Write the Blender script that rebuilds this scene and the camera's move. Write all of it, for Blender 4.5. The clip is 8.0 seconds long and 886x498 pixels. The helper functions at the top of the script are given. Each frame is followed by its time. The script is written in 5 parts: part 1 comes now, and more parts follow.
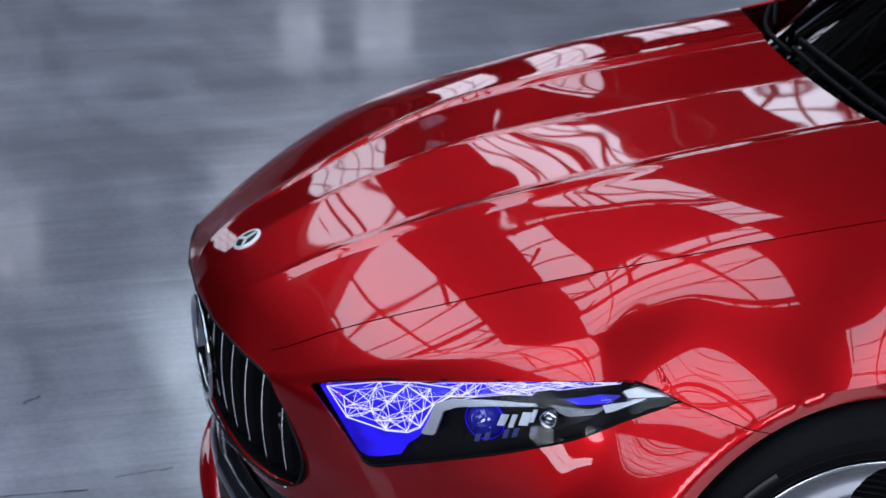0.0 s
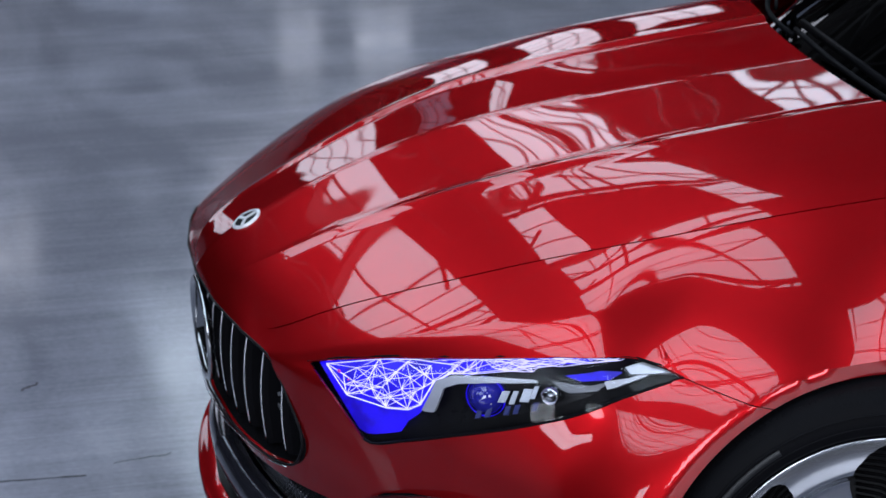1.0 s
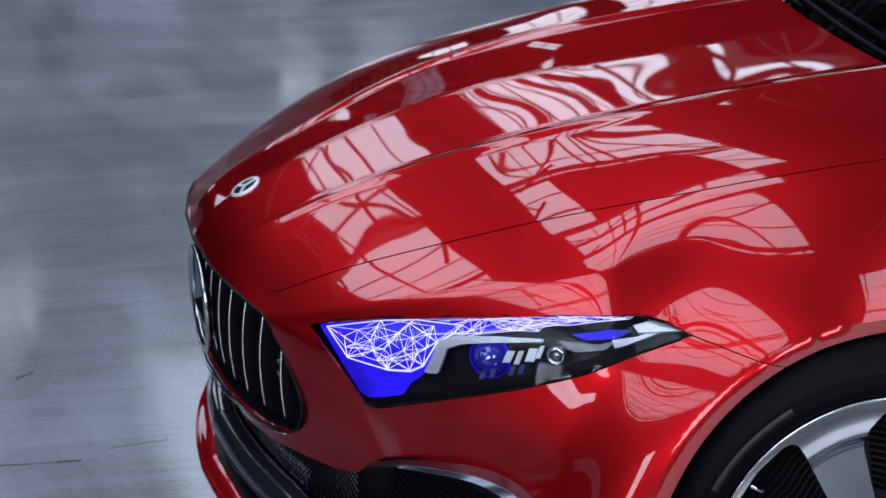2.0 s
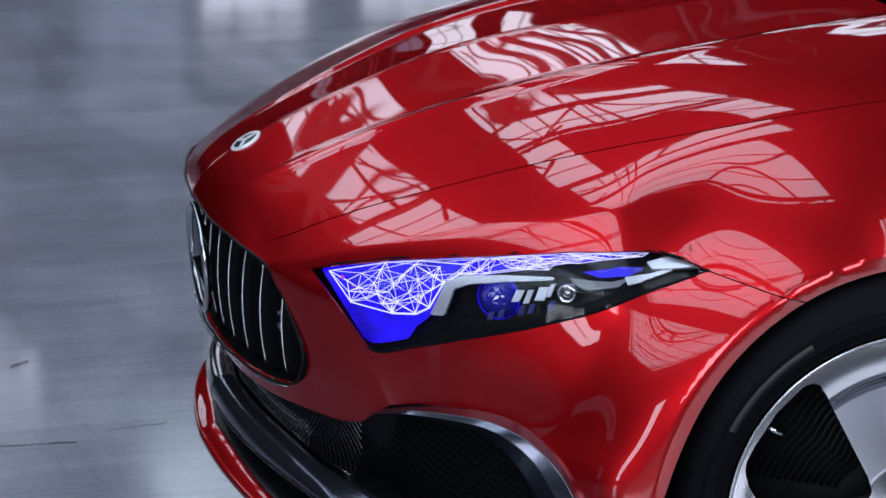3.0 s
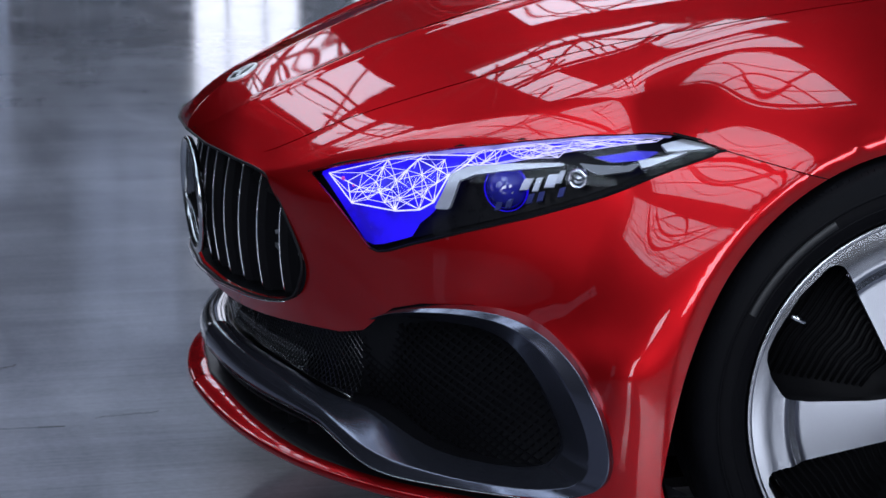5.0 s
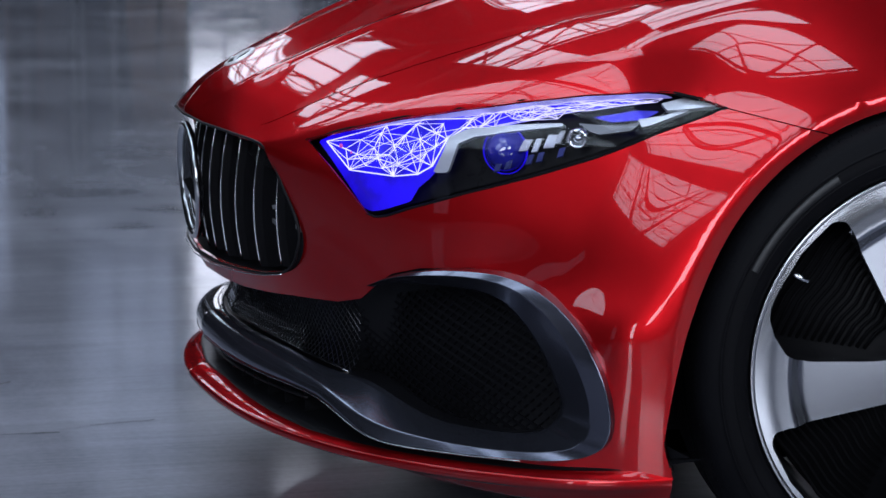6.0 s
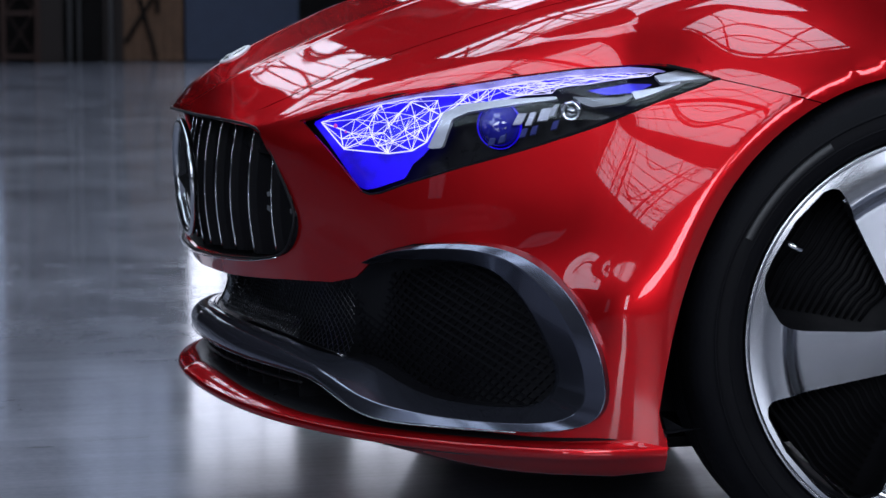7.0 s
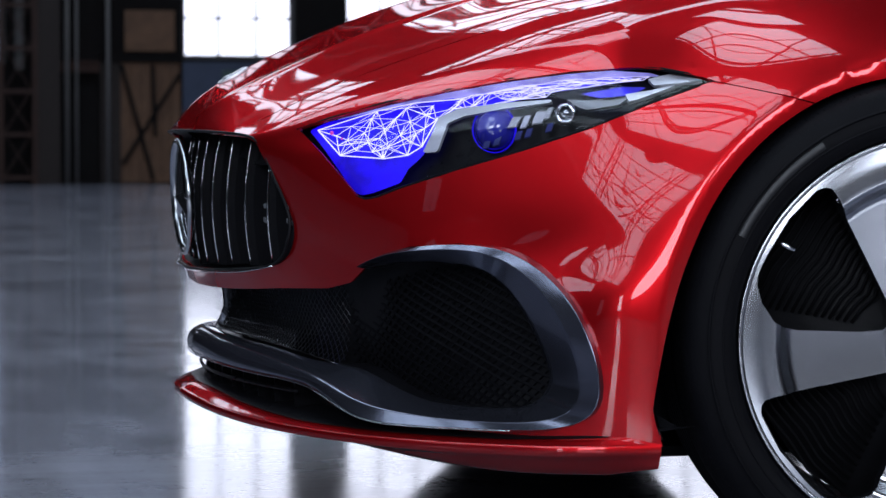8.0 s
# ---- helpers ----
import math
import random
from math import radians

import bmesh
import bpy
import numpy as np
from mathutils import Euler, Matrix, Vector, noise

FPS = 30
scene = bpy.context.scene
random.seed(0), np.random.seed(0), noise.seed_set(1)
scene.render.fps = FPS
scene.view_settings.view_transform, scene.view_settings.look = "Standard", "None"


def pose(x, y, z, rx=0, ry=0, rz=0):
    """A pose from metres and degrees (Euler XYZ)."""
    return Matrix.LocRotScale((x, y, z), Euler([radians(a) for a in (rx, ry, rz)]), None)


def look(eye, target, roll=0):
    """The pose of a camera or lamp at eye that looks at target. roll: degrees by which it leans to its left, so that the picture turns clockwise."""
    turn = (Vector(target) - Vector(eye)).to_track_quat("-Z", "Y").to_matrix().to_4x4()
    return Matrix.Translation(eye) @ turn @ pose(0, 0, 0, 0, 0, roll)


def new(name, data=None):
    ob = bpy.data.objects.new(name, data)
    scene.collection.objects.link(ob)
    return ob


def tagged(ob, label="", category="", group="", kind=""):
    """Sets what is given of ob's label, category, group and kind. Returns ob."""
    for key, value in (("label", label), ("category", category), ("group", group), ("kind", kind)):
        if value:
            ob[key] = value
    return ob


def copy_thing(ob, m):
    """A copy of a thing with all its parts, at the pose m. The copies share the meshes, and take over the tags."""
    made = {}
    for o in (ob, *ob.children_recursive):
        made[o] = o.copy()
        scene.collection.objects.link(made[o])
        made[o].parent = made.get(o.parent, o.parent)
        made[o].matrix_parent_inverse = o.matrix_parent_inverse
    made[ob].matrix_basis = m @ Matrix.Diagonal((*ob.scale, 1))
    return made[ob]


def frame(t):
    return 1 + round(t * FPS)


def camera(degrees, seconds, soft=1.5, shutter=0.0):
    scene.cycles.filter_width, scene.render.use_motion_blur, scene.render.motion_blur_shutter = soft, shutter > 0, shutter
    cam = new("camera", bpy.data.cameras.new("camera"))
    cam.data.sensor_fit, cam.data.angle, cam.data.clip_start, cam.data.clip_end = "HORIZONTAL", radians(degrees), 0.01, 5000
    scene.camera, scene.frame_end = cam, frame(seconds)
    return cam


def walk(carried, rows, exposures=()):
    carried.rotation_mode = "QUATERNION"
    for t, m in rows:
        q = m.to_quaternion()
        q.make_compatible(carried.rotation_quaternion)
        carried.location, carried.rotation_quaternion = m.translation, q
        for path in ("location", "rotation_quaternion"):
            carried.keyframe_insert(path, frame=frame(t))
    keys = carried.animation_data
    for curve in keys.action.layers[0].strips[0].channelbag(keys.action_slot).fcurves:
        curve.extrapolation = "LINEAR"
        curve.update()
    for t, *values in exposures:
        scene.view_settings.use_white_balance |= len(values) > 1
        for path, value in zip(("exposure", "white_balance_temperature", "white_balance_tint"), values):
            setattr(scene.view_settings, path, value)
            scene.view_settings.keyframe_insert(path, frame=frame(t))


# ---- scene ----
cam = camera(18.87, 8.0)
PATH = [
    (0.0, pose(-1.546, -4.284, 2.255, 70.15, -0.18, -14.43)),
    (0.5, pose(-1.548, -4.285, 2.234, 70.21, -0.22, -14.44)),
    (1.0, pose(-1.549, -4.280, 2.192, 70.45, -0.25, -14.45)),
    (1.5, pose(-1.547, -4.265, 2.121, 70.94, -0.28, -14.45)),
    (3.0, pose(-1.528, -4.178, 1.751, 73.82, -0.23, -14.34)),
    (3.5, pose(-1.526, -4.157, 1.616, 75.01, -0.20, -14.35)),
    (4.0, pose(-1.525, -4.140, 1.475, 76.36, -0.14, -14.37)),
    (4.5, pose(-1.527, -4.132, 1.350, 77.71, -0.12, -14.43)),
    (6.0, pose(-1.532, -4.135, 0.998, 81.89, 0.01, -14.56)),
    (6.5, pose(-1.533, -4.147, 0.885, 83.37, 0.02, -14.59)),
    (7.0, pose(-1.534, -4.163, 0.778, 84.84, 0.11, -14.61)),
    (7.5, pose(-1.537, -4.177, 0.683, 86.33, 0.09, -14.65)),
    (8.0, pose(-1.541, -4.196, 0.599, 87.73, -0.05, -14.68)),
]
walk(cam, PATH, exposures=((0.0, -0.36, 6000, 12), (3.0, -0.40, 5980, 12), (4.5, -0.42, 5950, 12), (6.0, -0.38, 5950, 12), (8.0, -0.31, 5950, 12)))

from mathutils.kdtree import KDTree

cam.data.dof.use_dof = True
cam.data.dof.focus_distance = 3.75
cam.data.dof.aperture_fstop = 11.0

# ---- light ----
SKY_GLOW = 6.0
SOUTH_GLOW = 13.0
FLOOR_DARK, FLOOR_LIGHT = (0.118, 0.121, 0.152), (0.274, 0.276, 0.328)
FLOOR_ROUGH = (0.055, 0.14)
world = bpy.data.worlds.new("world")
scene.world = world
world.use_nodes = True
sky_tex = world.node_tree.nodes.new("ShaderNodeTexSky")
sky_tex.sky_type, sky_tex.sun_disc = "NISHITA", False
sky_tex.sun_elevation, sky_tex.sun_rotation = radians(35), radians(200)
world.node_tree.links.new(sky_tex.outputs[0], world.node_tree.nodes["Background"].inputs[0])
world.node_tree.nodes["Background"].inputs[1].default_value = 0.1

def part(name, bm, material, parent=None, label="", smooth=True):
    """Links a bmesh as one mesh object under a thing or a part."""
    me = bpy.data.meshes.new(name)
    bm.to_mesh(me)
    bm.free()
    me.materials.append(material)
    if smooth:
        me.polygons.foreach_set("use_smooth", [True] * len(me.polygons))
    ob = new(name, me)
    if parent is not None:
        ob.parent = parent
    if label:
        ob["label"] = label
    return ob


def thing(name, label, category, at=(0, 0, 0), group="", kind=""):
    ob = new(name)
    ob.location = at
    ob.empty_display_size = 0.1
    return tagged(ob, label, category, group, kind)


# ---- materials ----
def material(name, colour, rough=0.5, metal=0.0, coat=0.0, bump=0.0, grain=40.0, vary=0.12, spec=0.5, detail=6.0):
    """Principled surface with two scales of variation in colour and roughness, and fine relief."""
    m = bpy.data.materials.new(name)
    m.use_nodes = True
    nt = m.node_tree
    b = nt.nodes["Principled BSDF"]
    b.inputs["Metallic"].default_value = metal
    b.inputs["Coat Weight"].default_value = coat
    b.inputs["Coat Roughness"].default_value = 0.015
    b.inputs["Specular IOR Level"].default_value = spec
    tc = nt.nodes.new("ShaderNodeTexCoord")
    fine = nt.nodes.new("ShaderNodeTexNoise")
    fine.inputs["Scale"].default_value, fine.inputs["Detail"].default_value = grain, detail
    wide = nt.nodes.new("ShaderNodeTexNoise")
    wide.inputs["Scale"].default_value, wide.inputs["Detail"].default_value = grain / 14, 4
    for n in (fine, wide):
        nt.links.new(tc.outputs["Object"], n.inputs["Vector"])
    mix = nt.nodes.new("ShaderNodeMath")
    mix.operation = "ADD"
    nt.links.new(fine.outputs["Fac"], mix.inputs[0])
    nt.links.new(wide.outputs["Fac"], mix.inputs[1])
    ramp = nt.nodes.new("ShaderNodeMapRange")
    ramp.inputs["From Min"].default_value, ramp.inputs["From Max"].default_value = 0.6, 1.4
    ramp.inputs["To Min"].default_value, ramp.inputs["To Max"].default_value = 1 - vary, 1 + vary
    nt.links.new(mix.outputs[0], ramp.inputs["Value"])
    col = nt.nodes.new("ShaderNodeVectorMath")
    col.operation = "SCALE"
    col.inputs[0].default_value = colour
    nt.links.new(ramp.outputs[0], col.inputs["Scale"])
    nt.links.new(col.outputs[0], b.inputs["Base Color"])
    rr = nt.nodes.new("ShaderNodeMapRange")
    rr.inputs["From Min"].default_value, rr.inputs["From Max"].default_value = 0.6, 1.4
    rr.inputs["To Min"].default_value, rr.inputs["To Max"].default_value = rough * (1 - vary), rough * (1 + vary)
    nt.links.new(mix.outputs[0], rr.inputs["Value"])
    nt.links.new(rr.outputs[0], b.inputs["Roughness"])
    if bump:
        bp = nt.nodes.new("ShaderNodeBump")
        bp.inputs["Strength"].default_value, bp.inputs["Distance"].default_value = bump, 0.002
        nt.links.new(fine.outputs["Fac"], bp.inputs["Height"])
        nt.links.new(bp.outputs[0], b.inputs["Normal"])
    return m


def glowing(name, colour, strength, base=(0.02, 0.02, 0.03), mottled=0.0):
    m = bpy.data.materials.new(name)
    m.use_nodes = True
    b = m.node_tree.nodes["Principled BSDF"]
    b.inputs["Base Color"].default_value = (*base, 1)
    b.inputs["Emission Color"].default_value = (*colour, 1)
    b.inputs["Emission Strength"].default_value = strength
    b.inputs["Roughness"].default_value = 0.3
    if mottled:
        nt = m.node_tree
        tc, n, r = (nt.nodes.new("ShaderNode" + k) for k in ("TexCoord", "TexNoise", "MapRange"))
        n.inputs["Scale"].default_value, n.inputs["Detail"].default_value = mottled, 3
        r.inputs["From Min"].default_value, r.inputs["From Max"].default_value = 0.35, 0.62
        r.inputs["To Min"].default_value, r.inputs["To Max"].default_value = strength * 0.45, strength * 1.1
        nt.links.new(tc.outputs["Object"], n.inputs["Vector"])
        nt.links.new(n.outputs["Fac"], r.inputs["Value"])
        nt.links.new(r.outputs[0], b.inputs["Emission Strength"])
    return m


def glass(name, tint=(1, 1, 1), rough=0.0, ior=1.5):
    m = bpy.data.materials.new(name)
    m.use_nodes = True
    nt = m.node_tree
    nt.nodes.clear()
    out = nt.nodes.new("ShaderNodeOutputMaterial")
    clear, gloss, mix, fr = (nt.nodes.new("ShaderNode" + k) for k in ("BsdfTransparent", "BsdfGlossy", "MixShader", "Fresnel"))
    clear.inputs["Color"].default_value = (*tint, 1)
    gloss.inputs["Roughness"].default_value = rough
    fr.inputs["IOR"].default_value = ior
    nt.links.new(fr.outputs[0], mix.inputs[0])
    nt.links.new(clear.outputs[0], mix.inputs[1])
    nt.links.new(gloss.outputs[0], mix.inputs[2])
    nt.links.new(mix.outputs[0], out.inputs[0])
    return m


def candy_paint():
    """Deep red metallic base under a clear coat: soft tinted gloss, a little diffuse pigment, and a sharp Fresnel coat."""
    m = bpy.data.materials.new("red_paint")
    m.use_nodes = True
    nt = m.node_tree
    nt.nodes.clear()
    out, flake, pigment, coat, under, over, fr, tc, grain, wide, tone, ramp = (nt.nodes.new("ShaderNode" + k) for k in (
        "OutputMaterial", "BsdfGlossy", "BsdfDiffuse", "BsdfGlossy", "MixShader", "MixShader", "Fresnel", "TexCoord", "TexNoise", "TexNoise", "Math", "MapRange"))
    grain.inputs["Scale"].default_value, grain.inputs["Detail"].default_value = 900, 4
    wide.inputs["Scale"].default_value, wide.inputs["Detail"].default_value = 9, 3
    tone.operation = "ADD"
    ramp.inputs["From Min"].default_value, ramp.inputs["From Max"].default_value = 0.6, 1.4
    ramp.inputs["To Min"].default_value, ramp.inputs["To Max"].default_value = 0.94, 1.06
    for n in (grain, wide):
        nt.links.new(tc.outputs["Object"], n.inputs["Vector"])
    nt.links.new(grain.outputs["Fac"], tone.inputs[0])
    nt.links.new(wide.outputs["Fac"], tone.inputs[1])
    nt.links.new(tone.outputs[0], ramp.inputs["Value"])
    for node, colour in ((flake, PAINT_FLAKE), (pigment, PAINT_PIGMENT)):
        col = nt.nodes.new("ShaderNodeVectorMath")
        col.operation = "SCALE"
        col.inputs[0].default_value = colour
        nt.links.new(ramp.outputs[0], col.inputs["Scale"])
        nt.links.new(col.outputs[0], node.inputs["Color"])
    flake.inputs["Roughness"].default_value = 0.34
    coat.inputs["Roughness"].default_value = 0.015
    fr.inputs["IOR"].default_value = 1.52
    under.inputs[0].default_value = 0.17
    nt.links.new(flake.outputs[0], under.inputs[1])
    nt.links.new(pigment.outputs[0], under.inputs[2])
    nt.links.new(fr.outputs[0], over.inputs[0])
    nt.links.new(under.outputs[0], over.inputs[1])
    nt.links.new(coat.outputs[0], over.inputs[2])
    nt.links.new(over.outputs[0], out.inputs[0])
    return m


PAINT_FLAKE, PAINT_PIGMENT = (0.405, 0.006, 0.009), (0.30, 0.005, 0.007)
RED = candy_paint()
BLACK = material("black_plastic", (0.005, 0.005, 0.006), rough=0.5, grain=220, vary=0.2, bump=0.15, spec=0.12)
SLAT_BLACK = material("slat_black", (0.003, 0.003, 0.004), rough=0.6, grain=120, vary=0.15, spec=0.06)
FIN_BLACK = material("fin_black", (0.0025, 0.0025, 0.003), rough=0.6, grain=120, vary=0.15, spec=0.04)
SATIN_BLACK = material("satin_black", (0.005, 0.005, 0.006), rough=0.3, grain=90, vary=0.15, spec=0.14)
GLOSS_BLACK = material("gloss_black", (0.006, 0.006, 0.008), rough=0.1, grain=60, vary=0.2, coat=0.6)
GUNMETAL = material("gunmetal_trim", (0.105, 0.110, 0.145), rough=0.17, metal=0.9, grain=500, vary=0.08, coat=0.3)
BLADE = material("dark_blade_metal", (0.050, 0.050, 0.068), rough=0.14, metal=0.75, grain=400, vary=0.1, coat=0.5)
MESH_METAL = material("dark_mesh_metal", (0.024, 0.025, 0.029), rough=0.26, metal=0.8, grain=90, vary=0.15)
CHROME = material("chrome", (0.72, 0.73, 0.75), rough=0.07, metal=1.0, grain=120, vary=0.05)
EMBLEM = material("satin_chrome", (0.42, 0.43, 0.45), rough=0.2, metal=1.0, grain=120, vary=0.05)
BADGE = material("pale_satin_metal", (0.70, 0.71, 0.74), rough=0.4, metal=0.35, grain=120, vary=0.04)
SILVER = material("polished_alloy", (0.43, 0.44, 0.47), rough=0.21, metal=1.0, grain=4, vary=0.02)
RUBBER = material("tyre_rubber", (0.004, 0.004, 0.005), rough=0.55, grain=160, vary=0.25, bump=0.25, spec=0.05)
MARKING = material("raised_rubber", (0.007, 0.007, 0.008), rough=0.5, grain=160, vary=0.1)
SIGN_GREEN = material("exit_sign_green", (0.006, 0.03, 0.026), rough=0.4, grain=30, vary=0.1)
SIGN_PALE = material("exit_sign_white", (0.14, 0.17, 0.17), rough=0.4, grain=30, vary=0.1)
GREY_PLASTIC = material("grey_reflector", (0.48, 0.49, 0.53), rough=0.3, metal=0.5, grain=200, vary=0.08)
DARK_FIN = material("dark_grey_fin", (0.16, 0.165, 0.18), rough=0.3, metal=0.4, grain=200, vary=0.08)
STEEL = material("dark_steel", (0.05, 0.048, 0.05), rough=0.55, metal=0.3, grain=9, vary=0.3, bump=0.3)
WALL = material("near_black_wall", (0.0048, 0.004, 0.004), rough=0.85, grain=5, vary=0.4, bump=0.5, spec=0.08)
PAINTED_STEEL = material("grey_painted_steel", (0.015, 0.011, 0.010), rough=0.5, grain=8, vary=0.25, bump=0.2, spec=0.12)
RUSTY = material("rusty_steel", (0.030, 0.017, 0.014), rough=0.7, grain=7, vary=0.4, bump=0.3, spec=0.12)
PIPE = material("grey_pipe", (0.09, 0.085, 0.085), rough=0.5, grain=12, vary=0.2)
TIMBER = material("brown_boards", (0.085, 0.048, 0.03), rough=0.7, grain=7, vary=0.35, bump=0.3, spec=0.12)
BLUE_SHEET = material("blue_grey_sheet", (0.026, 0.034, 0.060), rough=0.45, grain=6, vary=0.15, spec=0.2)
ROOF = material("roof_deck", (0.035, 0.033, 0.035), rough=0.8, grain=4, vary=0.3)
SKY = glowing("bright_sky", (0.80, 0.91, 1.0), SKY_GLOW)
SOUTH_FILL = glowing("south_fill_glow", (0.92, 0.95, 1.0), SOUTH_GLOW)
NORTH_SKY = glowing("hazy_sky", (0.92, 0.92, 1.0), 2.8)
DIM_SKY = glowing("dim_sky", (0.62, 0.72, 1.0), 0.42)
PINK_GLOW = glowing("magenta_marker", (1.0, 0.08, 0.65), 0.8)
BLUE_GLOW = glowing("blue_light_guide", (0.022, 0.004, 1.0), 0.95, (0.01, 0.005, 0.2), 22.0)
GUIDE_GLOW = glowing("pale_light_guide", (0.42, 0.38, 1.0), 0.95, (0.3, 0.3, 0.5), 35.0)
WHITE_GLOW = glowing("white_light_lines", (0.66, 0.58, 1.0), 1.15, (0.6, 0.6, 0.7))
LENS = glass("clear_lens", (0.96, 0.97, 1.0), ior=1.3)
DARK_GLASS = glass("tinted_glass", (0.03, 0.03, 0.035))
RIB_BLUE = material("blue_grey_rib", (0.03, 0.036, 0.14), rough=0.3, metal=0.3, grain=200, vary=0.1)
PROJECTOR = material("projector_glass", (0.02, 0.02, 0.25), rough=0.04, coat=1.0, vary=0.05)


def concrete():
    """Worn power-floated concrete: blotches, long scuffs and swirls, uneven polish."""
    m = material("polished_concrete", (0.2, 0.2, 0.2), rough=0.2, grain=3)
    nt = m.node_tree
    b = nt.nodes["Principled BSDF"]
    tc = nt.nodes.new("ShaderNodeTexCoord")

    def noise_of(scale, detail, stretch=(1, 1, 1), turn=0.0, distortion=0.0):
        mp = nt.nodes.new("ShaderNodeMapping")
        mp.inputs["Scale"].default_value, mp.inputs["Rotation"].default_value = stretch, (0, 0, turn)
        nt.links.new(tc.outputs["Object"], mp.inputs[0])
        n = nt.nodes.new("ShaderNodeTexNoise")
        n.inputs["Scale"].default_value, n.inputs["Detail"].default_value, n.inputs["Distortion"].default_value = scale, detail, distortion
        nt.links.new(mp.outputs[0], n.inputs["Vector"])
        return n.outputs["Fac"]

    def maths(kind, x, y, z=None):
        n = nt.nodes.new("ShaderNodeMath")
        n.operation = kind
        for i, v in enumerate((x, y, z)):
            if isinstance(v, (int, float)):
                n.inputs[i].default_value = v
            elif v is not None:
                nt.links.new(v, n.inputs[i])
        return n.outputs[0]

    blot, skid, swirl, fine = noise_of(0.8, 5), noise_of(4.0, 8, (0.22, 1.3, 1), 0.25, 0.4), noise_of(2.4, 9, (1, 0.45, 1), 0.9, 1.5), noise_of(70, 6)
    scratch = maths("ADD", noise_of(26, 3, (0.07, 1.6, 1), 0.35, 1.6), noise_of(22, 3, (0.08, 1.5, 1), -0.8, 2.0))
    total = maths("ADD", maths("MULTIPLY", blot, 0.7), maths("ADD", maths("MULTIPLY", skid, 0.38), maths("ADD", maths("MULTIPLY", swirl, 0.5), maths("ADD", maths("MULTIPLY", fine, 0.24), maths("MULTIPLY", maths("SUBTRACT", scratch, 1.0), 0.20)))))
    ramp = nt.nodes.new("ShaderNodeMapRange")
    ramp.inputs["From Min"].default_value, ramp.inputs["From Max"].default_value = 0.80, 1.16
    nt.links.new(total, ramp.inputs["Value"])
    mix = nt.nodes.new("ShaderNodeMix")
    mix.data_type = "RGBA"
    mix.inputs["A"].default_value, mix.inputs["B"].default_value = (*FLOOR_DARK, 1), (*FLOOR_LIGHT, 1)
    nt.links.new(ramp.outputs[0], mix.inputs["Factor"])
    nt.links.new(mix.outputs["Result"], b.inputs["Base Color"])
    rr = nt.nodes.new("ShaderNodeMapRange")
    rr.inputs["From Min"].default_value, rr.inputs["From Max"].default_value = 0.35, 0.65
    rr.inputs["To Min"].default_value, rr.inputs["To Max"].default_value = FLOOR_ROUGH
    nt.links.new(maths("ADD", maths("MULTIPLY", swirl, 0.55), maths("ADD", maths("MULTIPLY", skid, 0.35), maths("MULTIPLY", scratch, 0.05))), rr.inputs["Value"])
    # a polished sealer over a duller, hazy slab
    nt.links.new(rr.outputs[0], b.inputs["Coat Roughness"])
    b.inputs["Coat Weight"].default_value, b.inputs["Coat IOR"].default_value = 0.95, 1.48
    haze = nt.nodes.new("ShaderNodeMapRange")
    haze.inputs["From Min"].default_value, haze.inputs["From Max"].default_value = 0.35, 0.65
    haze.inputs["To Min"].default_value, haze.inputs["To Max"].default_value = 0.34, 0.5
    nt.links.new(blot, haze.inputs["Value"])
    nt.links.new(haze.outputs[0], b.inputs["Roughness"])
    b.inputs["Specular IOR Level"].default_value = 0.12
    bp = nt.nodes.new("ShaderNodeBump")
    bp.inputs["Strength"].default_value, bp.inputs["Distance"].default_value = 0.06, 0.002
    nt.links.new(fine, bp.inputs["Height"])
    nt.links.new(bp.outputs[0], b.inputs["Normal"])
    return m


CONCRETE = concrete()


# ---- mesh tools ----
def add_box(bm, lo, hi):
    v = [bm.verts.new((x, y, z)) for x in (lo[0], hi[0]) for y in (lo[1], hi[1]) for z in (lo[2], hi[2])]
    for f in ((0, 1, 3, 2), (4, 6, 7, 5), (0, 4, 5, 1), (2, 3, 7, 6), (0, 2, 6, 4), (1, 5, 7, 3)):
        bm.faces.new([v[i] for i in f])


def box(lo, hi):
    bm = bmesh.new()
    add_box(bm, lo, hi)
    return bm


def add_bar(bm, a, b, w, d=None):
    """A straight bar of section w x d from a to b."""
    a, b = Vector(a), Vector(b)
    q = (b - a).to_track_quat("Z", "Y").to_matrix()
    d = d or w
    ring = [q @ Vector((sx * w / 2, sy * d / 2, 0)) for sx, sy in ((-1, -1), (1, -1), (1, 1), (-1, 1))]
    lo, hi = [bm.verts.new(a + r) for r in ring], [bm.verts.new(b + r) for r in ring]
    for i in range(4):
        bm.faces.new((lo[i], lo[(i + 1) % 4], hi[(i + 1) % 4], hi[i]))
    bm.faces.new(lo[::-1])
    bm.faces.new(hi)


def tube(points, radius, sides=8, closed=False, flat=1.0):
    """A tube along points; radius may be one number or one for each point."""
    bm = bmesh.new()
    add_tube(bm, points, radius, sides, closed, flat)
    return bm


